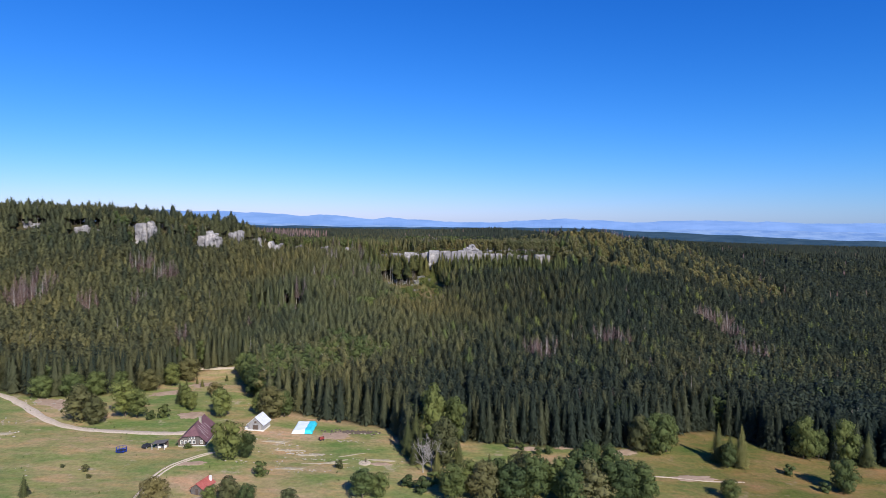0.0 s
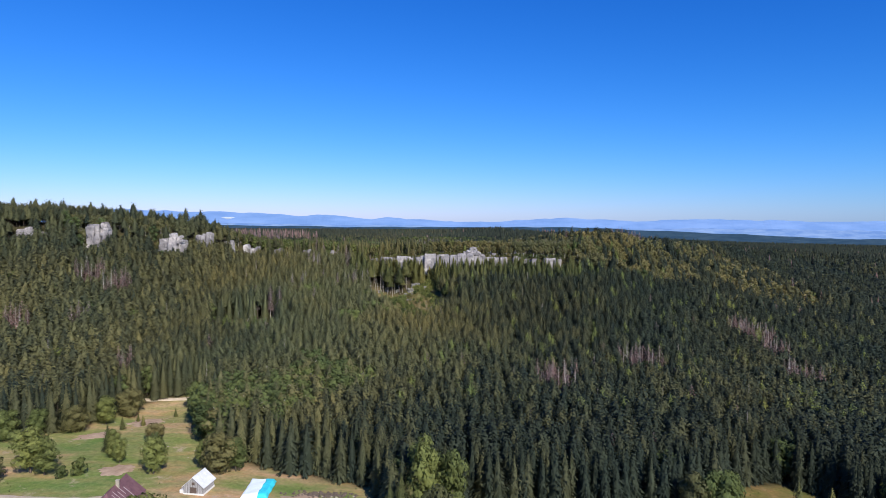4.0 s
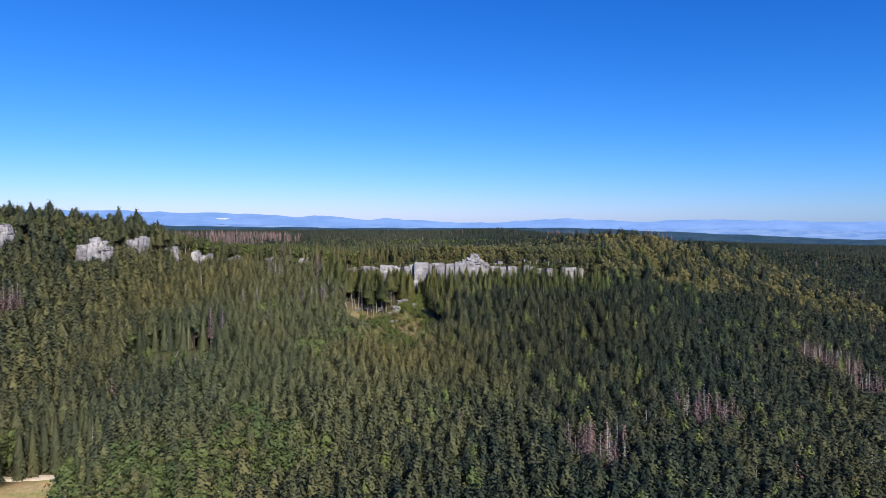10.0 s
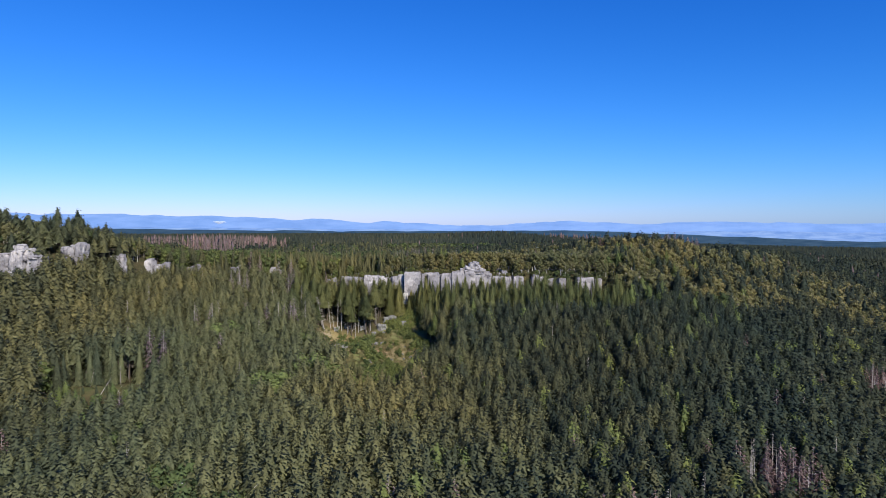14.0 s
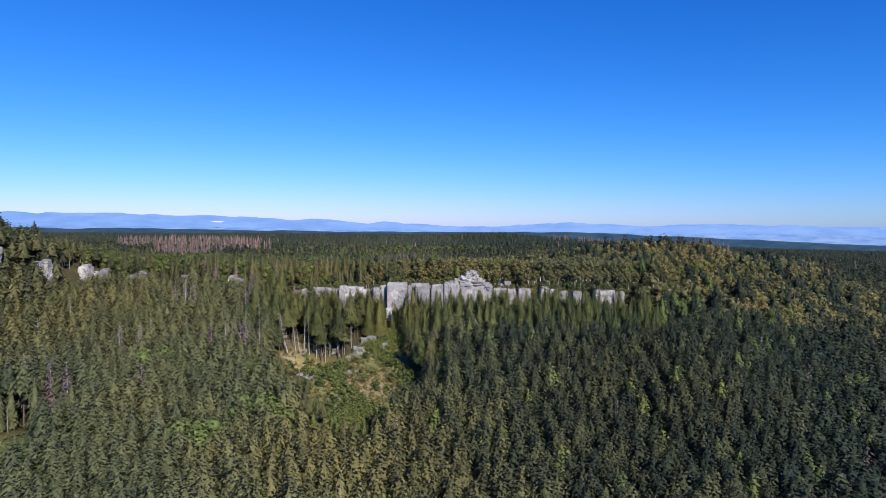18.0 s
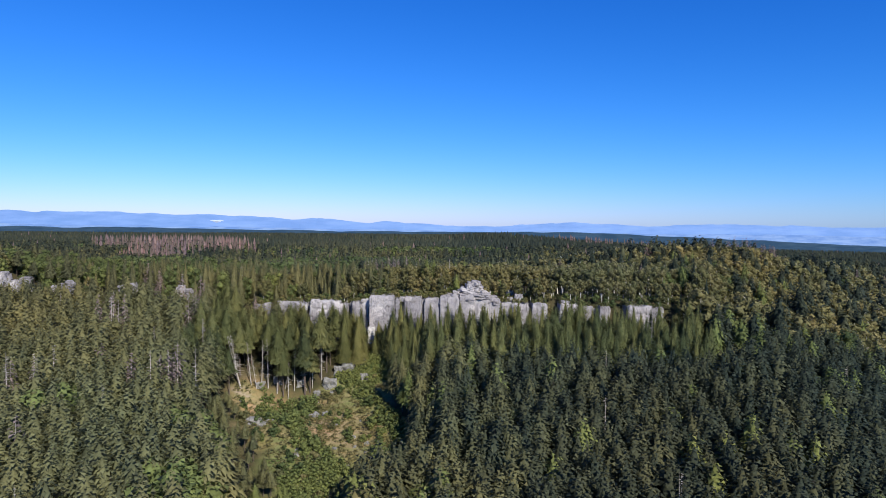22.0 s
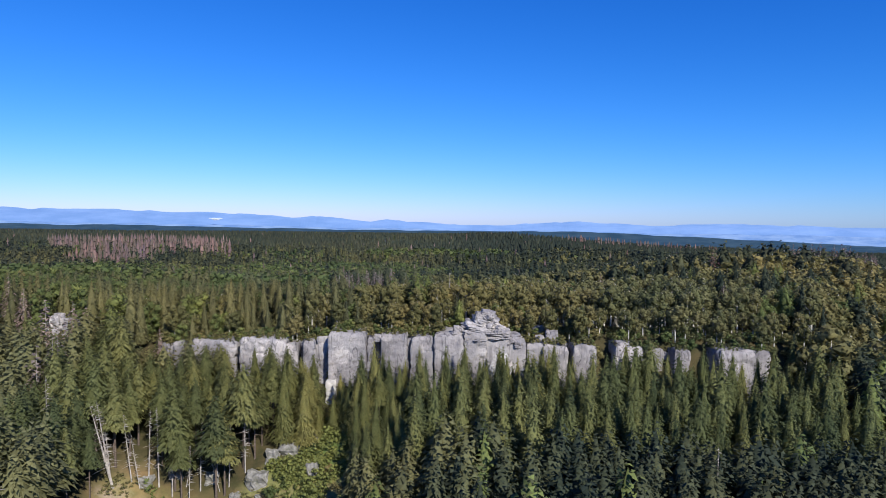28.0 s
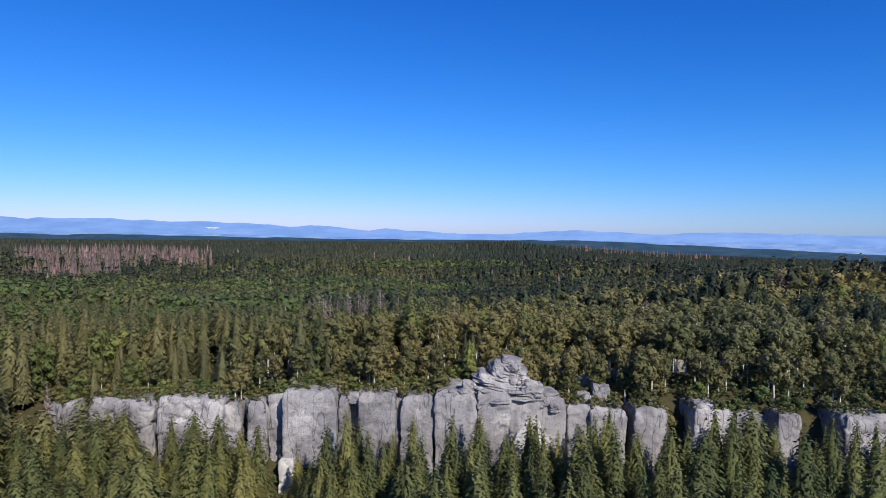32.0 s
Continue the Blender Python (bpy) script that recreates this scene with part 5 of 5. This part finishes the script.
def slope_roof(parent, half, y0, y1, eave, ridge_z, mat, over=0.6, thick=0.16, hip=0.0):
    k = (ridge_z - eave) / half
    ex, ez = half + over, eave - over * k
    for s in (-1, 1):
        solid("roof_slope", lambda bm: prism(bm, [(0, ridge_z), (s * ex, ez), (s * ex, ez - thick), (0, ridge_z - thick)] if s < 0 else [(0, ridge_z), (0, ridge_z - thick), (ex, ez - thick), (ex, ez)], y0 - over, y1 + over), mat, parent)
    solid("ridge_cap", lambda bm: tube(bm, (0, y0 - over, ridge_z + 0.03), (0, y1 + over, ridge_z + 0.03), 0.14, 6), mat, parent)


# the cottage
hx, hy = -97.2, 235.0
house = thing("cottage", hx, hy, gz(hx, hy) - 0.1, "old timber cottage with a purple-brown sheet roof and white windows", "house")
house.rotation_euler = (0, 0, radians(6))
HW, HL, EV, RZ = 5.0, 17.0, 2.4, 7.0
solid("foundation", lambda bm: box(bm, -HW - 0.1, HW + 0.1, -0.1, HL + 0.1, -0.6, 0.35), M_PLASTER, house, "whitewashed stone base")
solid("wall", lambda bm: prism(bm, [(-HW, 0.3), (HW, 0.3), (HW, EV), (-HW, EV)], 0, HL), M_LOGS, house, "dark timber walls")
solid("gable", lambda bm: prism(bm, [(-HW, EV), (HW, EV), (2.9, 4.1), (-2.9, 4.1)], 0.02, 0.3), M_BOARDS, house, "grey boarded gable")
solid("gable", lambda bm: prism(bm, [(-HW, EV), (HW, EV), (0, RZ - 0.25)], HL - 0.3, HL - 0.02), M_BOARDS, house, "grey boarded gable")
for i in range(14):
    gx0 = -HW + 0.35 + i * (2 * HW - 0.7) / 13
    top = min(4.0, EV + (RZ - 0.6 - EV) * (1 - abs(gx0) / HW))
    if top > EV + 0.3:
        solid("batten", lambda bm: box(bm, gx0 - 0.05, gx0 + 0.05, -0.04, 0.02, EV, top), M_BOARDS, house)
kk = (RZ - EV) / HW
HIP = 3.0


def slab(bm, pts, thick=0.16):
    """A flat roof plane with its own thickness."""
    a = [bm.verts.new(p) for p in pts]
    b = [bm.verts.new((p[0], p[1], p[2] - thick)) for p in pts]
    bm.faces.new(a)
    bm.faces.new(b[::-1])
    for m in range(len(pts)):
        n = (m + 1) % len(pts)
        bm.faces.new((a[n], a[m], b[m], b[n]))


for s in (-1, 1):
    solid("roof_slope", lambda bm: slab(bm, [(s * (HW + 0.8), -0.8, EV - 0.8 * kk), (s * HIP, -0.8, RZ - HIP * kk), (0, 3.2, RZ), (0, HL + 0.8, RZ), (s * (HW + 0.8), HL + 0.8, EV - 0.8 * kk)]), M_ROOF, house)
solid("roof_hip", lambda bm: slab(bm, [(-HIP, -0.8, RZ - HIP * kk), (HIP, -0.8, RZ - HIP * kk), (0, 3.2, RZ)]), M_ROOF, house, "half-hipped roof end")
solid("ridge_cap", lambda bm: tube(bm, (0, 3.2, RZ + 0.03), (0, HL + 0.8, RZ + 0.03), 0.14, 6), M_ROOF, house)
for y0, x0, x1 in [(4, 1.0, 3.8), (5.5, 0.6, 4.6), (7.2, 1.4, 4.2), (9.0, 0.8, 3.0), (11.0, 1.6, 4.8), (3.0, 2.6, 5.0)]:
    solid("repair_sheet", lambda bm: prism(bm, [(x0, RZ - x0 * kk + 0.03), (x0, RZ - x0 * kk + 0.005), (x1, RZ - x1 * kk + 0.005), (x1, RZ - x1 * kk + 0.03)], y0, y0 + 0.35), M_RUSTY, house, "pale worn roof seam")
for x in (-3.7, -2.2, -0.7, 0.8, 3.6):
    window(house, x, -0.02, 1.1, 0.85, 1.15)
window(house, -0.5, 0.0, EV + 0.5, 0.8, 0.9)
window(house, 0.6, 0.0, EV + 0.5, 0.8, 0.9)
door = solid("door", lambda bm: box(bm, -0.5, 0.5, -0.06, 0.05, 0.3, 2.35), M_BOARDS, house, "plank front door", (2.2, 0, 0))
solid("door_handle", lambda bm: tube(bm, (0.35, -0.14, 1.3), (0.35, -0.05, 1.3), 0.03, 6), M_STEEL, door)
for y in (3, 6.5, 10, 13.5):
    window(house, HW + 0.02, y, 1.1, 0.85, 1.15, "side")
    window(house, -HW - 0.02, y, 1.1, 0.85, 1.15, "side").rotation_euler = (0, 0, radians(-90))
ch = solid("chimney", lambda bm: box(bm, -0.45, 0.45, -0.4, 0.4, RZ - 1.2, RZ + 1.3), M_STONE, house, "brick chimney", (0.6, 9.5, 0))
solid("chimney_cap", lambda bm: box(bm, -0.6, 0.6, -0.55, 0.55, RZ + 1.3, RZ + 1.45, 0.03), M_STONE, ch)
solid("porch_roof", lambda bm: prism(bm, [(HW + 0.4, 3.0), (HW + 0.4, 2.86), (HW + 3.0, 2.0), (HW + 3.0, 2.14)], 9, 14), M_ROOF, house, "lean-to roof")
for y in (9.3, 13.7):
    solid("porch_post", lambda bm: box(bm, HW + 2.6, HW + 2.78, y - 0.09, y + 0.09, -0.2, 2.1), M_BOARDS, house)

tree("bush", -97.6, 232.4, 2.2, 1.3, group="trees round the meadow")

# the barn
bx, by = -78.5, 253.5
barn = thing("barn", bx, by, gz(bx, by) - 0.1, "small grey board barn with a light tin roof", "barn")
barn.rotation_euler = (0, 0, radians(-7))
solid("foundation", lambda bm: box(bm, -3.4, 3.4, -0.1, 7.1, -0.6, 0.6), M_PLASTER, barn, "white stone base")
solid("wall", lambda bm: prism(bm, [(-3.3, 0.5), (3.3, 0.5), (3.3, 2.9), (0, 5.6), (-3.3, 2.9)], 0, 7), M_GREYBOARD, barn, "weathered grey board walls")
for i in range(12):
    x = -3.1 + i * 0.565
    top = 2.9 + 2.6 * (1 - abs(x) / 3.3)
    solid("batten", lambda bm: box(bm, x - 0.04, x + 0.04, -0.04, 0.01, 0.6, top - 0.1), M_BOARDS, barn)
slope_roof(barn, 3.3, 0, 7, 3.0, 5.8, M_TIN, 0.5)
solid("barn_door", lambda bm: box(bm, -1.1, 1.1, -0.09, -0.045, 0.1, 2.5), M_LOGS, barn, "dark plank double door")
solid("hatch", lambda bm: box(bm, -0.5, 0.5, -0.09, -0.045, 3.2, 4.1), M_LOGS, barn)
solid("lean_to", lambda bm: box(bm, -4.9, -3.45, 0.4, 2.6, -0.2, 1.3, 0.05), M_PLASTER, barn, "low white lean-to")


# the sheeting spread over a low stack
def sheet(x0, x1, name, mat, parent, label):
    xs, ys = np.linspace(x0, x1, 14), np.linspace(0, 17, 28)
    X, Y = np.meshgrid(xs, ys)
    edge = np.minimum(np.minimum((X + 5.0) / 0.9, (5.0 - X) / 0.9), np.minimum(Y / 0.9, (17 - Y) / 0.9))
    Z = 1.25 * smooth(edge) + 0.10 * np.sin(X * 0.9 + Y * 0.35) * smooth(edge) + 0.05 * np.sin(Y * 0.8 - X * 0.6)
    X = X + 0.12 * np.sin(Y * 1.1)
    i = np.arange(X.size).reshape(X.shape)
    q = np.stack([i[:-1, :-1], i[:-1, 1:], i[1:, 1:], i[1:, :-1]], -1).reshape(-1, 4)
    me = mesh_arrays(name, np.stack([X, Y, Z], -1).reshape(-1, 3), q, [mat], smooth_shade=True)
    ob = part(name, me, parent, label)
    ob.modifiers.new("thick", "SOLIDIFY").thickness = 0.05
    return ob


tx, ty = -59.5, 252.8
tarp = thing("tarpaulin", tx, ty, gz(tx, ty + 8) + 0.15, "large white and cyan plastic sheet over a low stack", "tarpaulin")
tarp.rotation_euler = (0, 0, radians(2))
tarp.scale = (0.86, 0.8, 1.0)
sheet(-5.0, 1.4, "white_sheet", M_WHITE, tarp, "white sheet")
sheet(1.35, 5.0, "cyan_sheet", M_CYAN, tarp, "bright cyan sheet")
solid("stack", lambda bm: box(bm, -4.2, 4.2, 1.0, 16.0, -1.2, 0.9, 0.1), M_BOARDS, tarp, "hay stack")

# trampoline
px, py = -119.5, 226
tr = thing("trampoline", px, py, gz(px, py), "round blue garden trampoline with a safety net", "trampoline")
tr.scale = (0.9, 0.9, 0.72)
ring = [(2.0 * math.cos(a), 2.0 * math.sin(a)) for a in np.linspace(0, 6.2832, 25)[:-1]]


def ring_draw(bm, z, r, scale=1.0):
    for i in range(24):
        a, b = ring[i], ring[(i + 1) % 24]
        tube(bm, (a[0] * scale, a[1] * scale, z), (b[0] * scale, b[1] * scale, z), r, 6)


solid("frame", lambda bm: ring_draw(bm, 0.85, 0.18), M_BLUE, tr, "padded blue rim")
solid("jump_mat", lambda bm: tube(bm, (0, 0, 0.82), (0, 0, 0.86), 1.85, 24), M_DARK, tr, "black jumping mat")
solid("net_rim", lambda bm: ring_draw(bm, 2.6, 0.06), M_BLUE, tr)
for k in range(8):
    x, y = ring[k * 3]
    solid("net_pole", lambda bm: tube(bm, (x, y, 0), (x, y, 2.6), 0.08, 6), M_BLUE, tr, "blue padded pole")
for k in range(24):
    x, y = ring[k]
    solid("net_strand", lambda bm: tube(bm, (x, y, 0.9), (x, y, 2.6), 0.02, 4), M_DARK, tr)

# shed and car beside the cottage
sx, sy = -107.8, 231.5
shed = thing("open_shed", sx, sy, gz(sx, sy), "low dark open shed with a sloping roof", "shed")
solid("roof", lambda bm: prism(bm, [(-2.6, 2.3), (-2.6, 2.15), (2.6, 2.7), (2.6, 2.85)], -1.8, 2.2), M_BOARDS, shed, "dark board roof")
solid("back_wall", lambda bm: box(bm, -2.4, 2.4, 1.9, 2.05, 0, 2.3), M_LOGS, shed)
for x in (-2.3, 0, 2.3):
    solid("post", lambda bm: box(bm, x - 0.08, x + 0.08, -1.6, -1.44, 0, 2.2), M_PLASTER, shed, "pale post")
for i, (x, y) in enumerate([(-1.5, 0.6), (-0.4, 0.8), (0.9, 0.5), (1.7, 0.9)]):
    solid("crate", lambda bm: box(bm, x - 0.45, x + 0.45, y - 0.4, y + 0.4, 0, 0.7 + 0.2 * (i % 2), 0.03), M_PLASTER if i % 2 else M_BOARDS, shed)
cx, cy = -112.8, 232
car = thing("parked_car", cx, cy, gz(cx, cy), "dark parked car on the grass by the shed", "car")
car.rotation_euler = (0, 0, radians(70))
solid("body", lambda bm: prism(bm, [(-2.0, 0.35), (2.0, 0.35), (2.0, 0.85), (1.1, 0.95), (0.5, 1.45), (-1.3, 1.45), (-1.95, 0.95)], -0.85, 0.85), M_DARK, car, "dark painted body")
solid("windscreen", lambda bm: prism(bm, [(1.07, 0.98), (0.52, 1.42), (0.54, 1.44), (1.1, 0.99)], -0.72, 0.72), M_WINDOW, car)
for s in (-1, 1):
    solid("side_window", lambda bm: prism(bm, [(-1.5, 0.98), (0.9, 0.98), (0.45, 1.38), (-1.2, 1.38)], s * 0.855 - 0.006, s * 0.855 + 0.006), M_WINDOW, car)
    for x in (-1.25, 1.25):
        wh = solid("wheel", lambda bm: tube(bm, (x, s * 0.7, 0.32), (x, s * 0.9, 0.32), 0.32, 14), M_DARK, car)
        solid("rim", lambda bm: tube(bm, (x, s * 0.9, 0.32), (x, s * 0.915, 0.32), 0.2, 10), M_STEEL, wh)

# hut with a red roof
rx, ry = -79, 194
hut = thing("hut", rx, ry, gz(rx, ry), "small wooden hut with a red roof among trees", "hut")
hut.rotation_euler = (0, 0, radians(-14))
solid("wall", lambda bm: prism(bm, [(-2.2, 0), (2.2, 0), (2.2, 2.2), (0, 3.6), (-2.2, 2.2)], 0, 6), M_BOARDS, hut)
slope_roof(hut, 2.2, 0, 6, 2.3, 3.8, M_REDROOF, 0.4)
solid("chimney", lambda bm: box(bm, 0.9, 1.6, 5.0, 5.7, 2.4, 4.4), M_PLASTER, hut, "white chimney")
solid("door", lambda bm: box(bm, -0.5, 0.5, -0.06, -0.01, 0, 2.0), M_LOGS, hut)

# red cart
qx, qy = -50.2, 247.5
cart = thing("farm_cart", qx, qy, gz(qx, qy), "small red farm cart standing in the meadow", "cart")
cart.rotation_euler = (0, 0, radians(35))
cart.scale = (0.75, 0.75, 0.75)
solid("bed", lambda bm: box(bm, -1.3, 1.3, -0.8, 0.8, 0.7, 0.85, 0.02), M_REDPAINT, cart)
for s in (-1, 1):
    solid("side_board", lambda bm: box(bm, -1.3, 1.3, s * 0.8 - 0.03, s * 0.8 + 0.03, 0.85, 1.7), M_REDPAINT, cart)
    solid("end_board", lambda bm: box(bm, s * 1.3 - 0.03, s * 1.3 + 0.03, -0.76, 0.76, 0.85, 1.9), M_LOGS, cart)
    for x in (-0.8, 0.8):
        solid("wheel", lambda bm: tube(bm, (x, s * 0.85, 0.4), (x, s * 1.0, 0.4), 0.4, 14), M_DARK, cart)
solid("drawbar", lambda bm: tube(bm, (1.3, 0, 0.7), (2.8, 0, 0.35), 0.05, 6), M_STEEL, cart)

# fire pit
fx, fy = -30.1, 226.0
pit = thing("fire_pit", fx, fy, gz(fx, fy), "round sandy fire pit with stones and a wooden post", "fire pit")
solid("sand", lambda bm: tube(bm, (0, 0, -0.4), (0, 0, 0.13), 2.6, 28, 2.2), M_ROAD, pit, "pale sand")
for k in range(12):
    a = k * 0.5236
    solid("stone", lambda bm: box(bm, 1.1 * math.cos(a) - 0.22, 1.1 * math.cos(a) + 0.22, 1.1 * math.sin(a) - 0.2, 1.1 * math.sin(a) + 0.2, 0.05, 0.42, 0.08), M_STONE, pit)
solid("post", lambda bm: tube(bm, (0.4, 0.6, 0), (0.4, 0.6, 1.7), 0.2, 8, 0.16), M_LOGS, pit)


# ---- tracks and bare patches ----
def strip(name, pts, width, mat, label, lift=0.10):
    """A track that follows the ground along a smooth line."""
    P = np.array(pts, float)
    t = np.linspace(0, len(P) - 1, (len(P) - 1) * 8 + 1)
    i = np.clip(t.astype(int), 0, len(P) - 2)
    u = (t - i)[:, None]
    p0, p1, p2, p3 = P[np.maximum(i - 1, 0)], P[i], P[i + 1], P[np.minimum(i + 2, len(P) - 1)]
    c = 0.5 * (2 * p1 + (p2 - p0) * u + (2 * p0 - 5 * p1 + 4 * p2 - p3) * u ** 2 + (3 * p1 - p0 - 3 * p2 + p3) * u ** 3)
    d = np.gradient(c, axis=0)
    nrm = np.stack([-d[:, 1], d[:, 0]], -1) / np.linalg.norm(d, axis=1)[:, None]
    w = width * (1 + 0.12 * np.sin(np.arange(len(c)) * 1.3))
    rows = [c + nrm * (w * k)[:, None] for k in (-0.62, -0.5, 0, 0.5, 0.62)]
    lifts = (-0.15, lift, lift + 0.05, lift, -0.15)
    V = np.concatenate([np.column_stack([r, terrain(r[:, 0], r[:, 1]) + z]) for r, z in zip(rows, lifts)])
    n = len(c)
    F = np.array([(a * n + k, a * n + k + 1, (a + 1) * n + k + 1, (a + 1) * n + k) for a in range(4) for k in range(n - 1)])[:, ::-1]
    return tagged(new(name, mesh_arrays(name, V, F, [mat], smooth_shade=True)), label, "road", kind="structure")


strip("road", [(-262, 318), (-213, 294), (-195, 282), (-171, 262), (-153, 252.5), (-134, 248), (-116, 248), (-106, 250), (-101, 256)], 3.4, M_ROAD, "pale gravel road curving through the meadow")
strip("road_upper", [(-150, 345), (-138, 346), (-128, 348), (-114, 351), (-104, 356)], 2.6, M_ROAD, "pale gravel road at the forest edge")
for off in (-0.8, 0.8):
    strip("track", [(-84 , 231 + off), (-88 + off, 227), (-93 + off, 219.5), (-96.3 + off, 213), (-97.5 + off, 205), (-96.6 + off, 198), (-95.6 + off, 188), (-94 + off, 175)], 0.75, M_ROAD, "two-rutted farm track in the grass")
strip("footpath", [(68, 224), (76, 227), (84, 227.5), (96, 227), (110, 229)], 0.7, M_ROAD, "narrow pale footpath in the grass")


def patch(name, x, y, rx_, ry_, mat, label, seed, turn=0.0):
    a = np.linspace(0, 6.2832, 65)[:-1]
    rad = np.array([1 + 0.45 * noise.noise(Vector((math.cos(t) * 1.6, math.sin(t) * 1.6, seed))) + 0.3 * noise.noise(Vector((math.cos(t) * 5, math.sin(t) * 5, seed + 3))) for t in a])
    V = []
    for k, lift in ((0.0, 0.12), (0.5, 0.11), (0.85, 0.09), (1.0, -0.12)):
        X, Y = rx_ * rad * np.cos(a) * k, ry_ * rad * np.sin(a) * k
        X, Y = x + X * math.cos(turn) - Y * math.sin(turn), y + X * math.sin(turn) + Y * math.cos(turn)
        V.append(np.column_stack([X, Y, terrain(X, Y) + lift]))
    n = len(a)
    F = np.array([(r * n + k, r * n + (k + 1) % n, (r + 1) * n + (k + 1) % n, (r + 1) * n + k) for r in range(3) for k in range(n)])[:, ::-1]
    return tagged(new(name, mesh_arrays(name, np.concatenate(V), F, [mat], smooth_shade=True)), label, "ground", kind="structure")


for i, (x, y, a, b, turn) in enumerate([(-179, 282, 15, 4.5, -0.55), (-46, 254, 7, 5, 0.1), (-112, 271, 6, 5, 0.3), (-126, 322, 8, 5, 0.5), (-138, 305, 8, 3.5, 0.4), (31, 250, 7, 3, 0.15), (48, 255, 5, 2.4, 0.3), (72, 252, 6, 3, 0), (92, 229, 10, 3, 0.2), (-90, 217, 5, 2.5, 0.3), (-100, 252, 6, 3, 0), (-24, 226, 5, 1.3, 0.1)]):
    patch("bare_ground", x, y, a, b, M_EARTH, "patch of bare reddish brown earth", i * 3.3, turn)


M_DRY = simple("dry_trodden_grass", (0.30, 0.25, 0.15), (0.47, 0.40, 0.29), 0.6, 0.95, 0.1, coords="World")
for i, (x, y, a, b, turn) in enumerate([(-60, 236, 6, 0.8, 0.12), (-44, 224, 9, 0.5, 0.08), (-36, 233, 5, 0.4, 0.45), (-51, 232.5, 5, 1.3, 0.15), (-41, 226, 6, 0.9, 0.5), (-67, 243.5, 5, 1.2, 0.05), (-55, 218, 6, 1.1, 0.1), (-24, 229.5, 6, 1.0, 0.05), (-175, 240, 6, 1.6, 0.4)]):
    patch("bare_ground", x, y, a, b, M_DRY, "pale trodden streak in the meadow", 70 + i * 2.1, turn)


def stones(name, spots, label):
    """Scattered field stones, joined."""
    r = np.random.default_rng(len(spots) * 7)
    V, F, n = [], [], 0
    base = np.array([(1, 0, 0), (-1, 0, 0), (0, 1, 0), (0, -1, 0), (0, 0, 1), (0, 0, -1)], float)
    tri = np.array([(0, 2, 4), (2, 1, 4), (1, 3, 4), (3, 0, 4), (2, 0, 5), (1, 2, 5), (3, 1, 5), (0, 3, 5)])
    for x, y, sx_, sy_, count, size in spots:
        for _ in range(count * 2 // 5):
            px_, py_ = x + r.normal() * sx_, y + r.normal() * sy_
            s = size * r.uniform(0.5, 1.5)
            V.append(base * r.uniform(0.6, 1.2, (6, 3)) * s * [1, 1, 0.6] + [px_, py_, gz(px_, py_) + 0.1 * s])
            F.append(tri + n)
            n += 6
    return tagged(new(name, mesh_arrays(name, np.concatenate(V), np.concatenate(F), [M_STONE])), label, "stones", kind="stuff")


stones("field_stones", [(-60, 236, 4, 0.5, 110, 0.36), (-50, 228, 5, 0.4, 60, 0.32), (-40, 247, 3, 0.6, 40, 0.36), (-34, 221, 5, 0.5, 50, 0.3), (-55, 233, 5, 0.8, 90, 0.45), (-62, 241, 2, 0.6, 25, 0.4), (-78, 246, 4, 1, 40, 0.45), (-24, 229, 5, 0.5, 30, 0.35), (-52, 216, 6, 0.8, 50, 0.4), (-60, 222, 1.2, 3, 25, 0.35), (-178, 240, 6, 3, 60, 0.45), (-185, 256, 4, 2, 30, 0.5), (-76, 221, 4, 1, 25, 0.4),
                        (-181, 284, 8, 2.5, 110, 0.5), (-168, 272, 7, 1.0, 50, 0.45), (-106, 292, 8, 6, 30, 0.35), (-130, 318, 6, 3, 40, 0.35), (-34, 258, 3, 1, 30, 0.4), (-150, 205, 10, 3, 30, 0.35), (34, 251, 5, 1.5, 30, 0.3)],
       "pale stones scattered over the meadow")
heap = stones("brushwood_heap", [(-38, 258.5, 5, 1.2, 520, 0.6)], "dark heap of brushwood at the forest edge")
heap.data.materials[0] = M_BARK
r4 = np.random.default_rng(44)
tufts = Stand()
for i in range(2600):
    x, y = r4.uniform(-240, 190), r4.uniform(165, 345)
    if wooded(x, y) < -1 and math.sin(x / 9 + 2) * math.sin(y / 7) + r4.uniform(-0.7, 0.7) > 0.35:
        tufts.add(("farbroad", i % 4), x, y, gz(x, y) - 0.1, r4.uniform(0.25, 0.8), 1.6, r4.random())
tufts.build("meadow_tufts", SHAPES, "tufts of taller grass and herbs in the meadow", "grass")
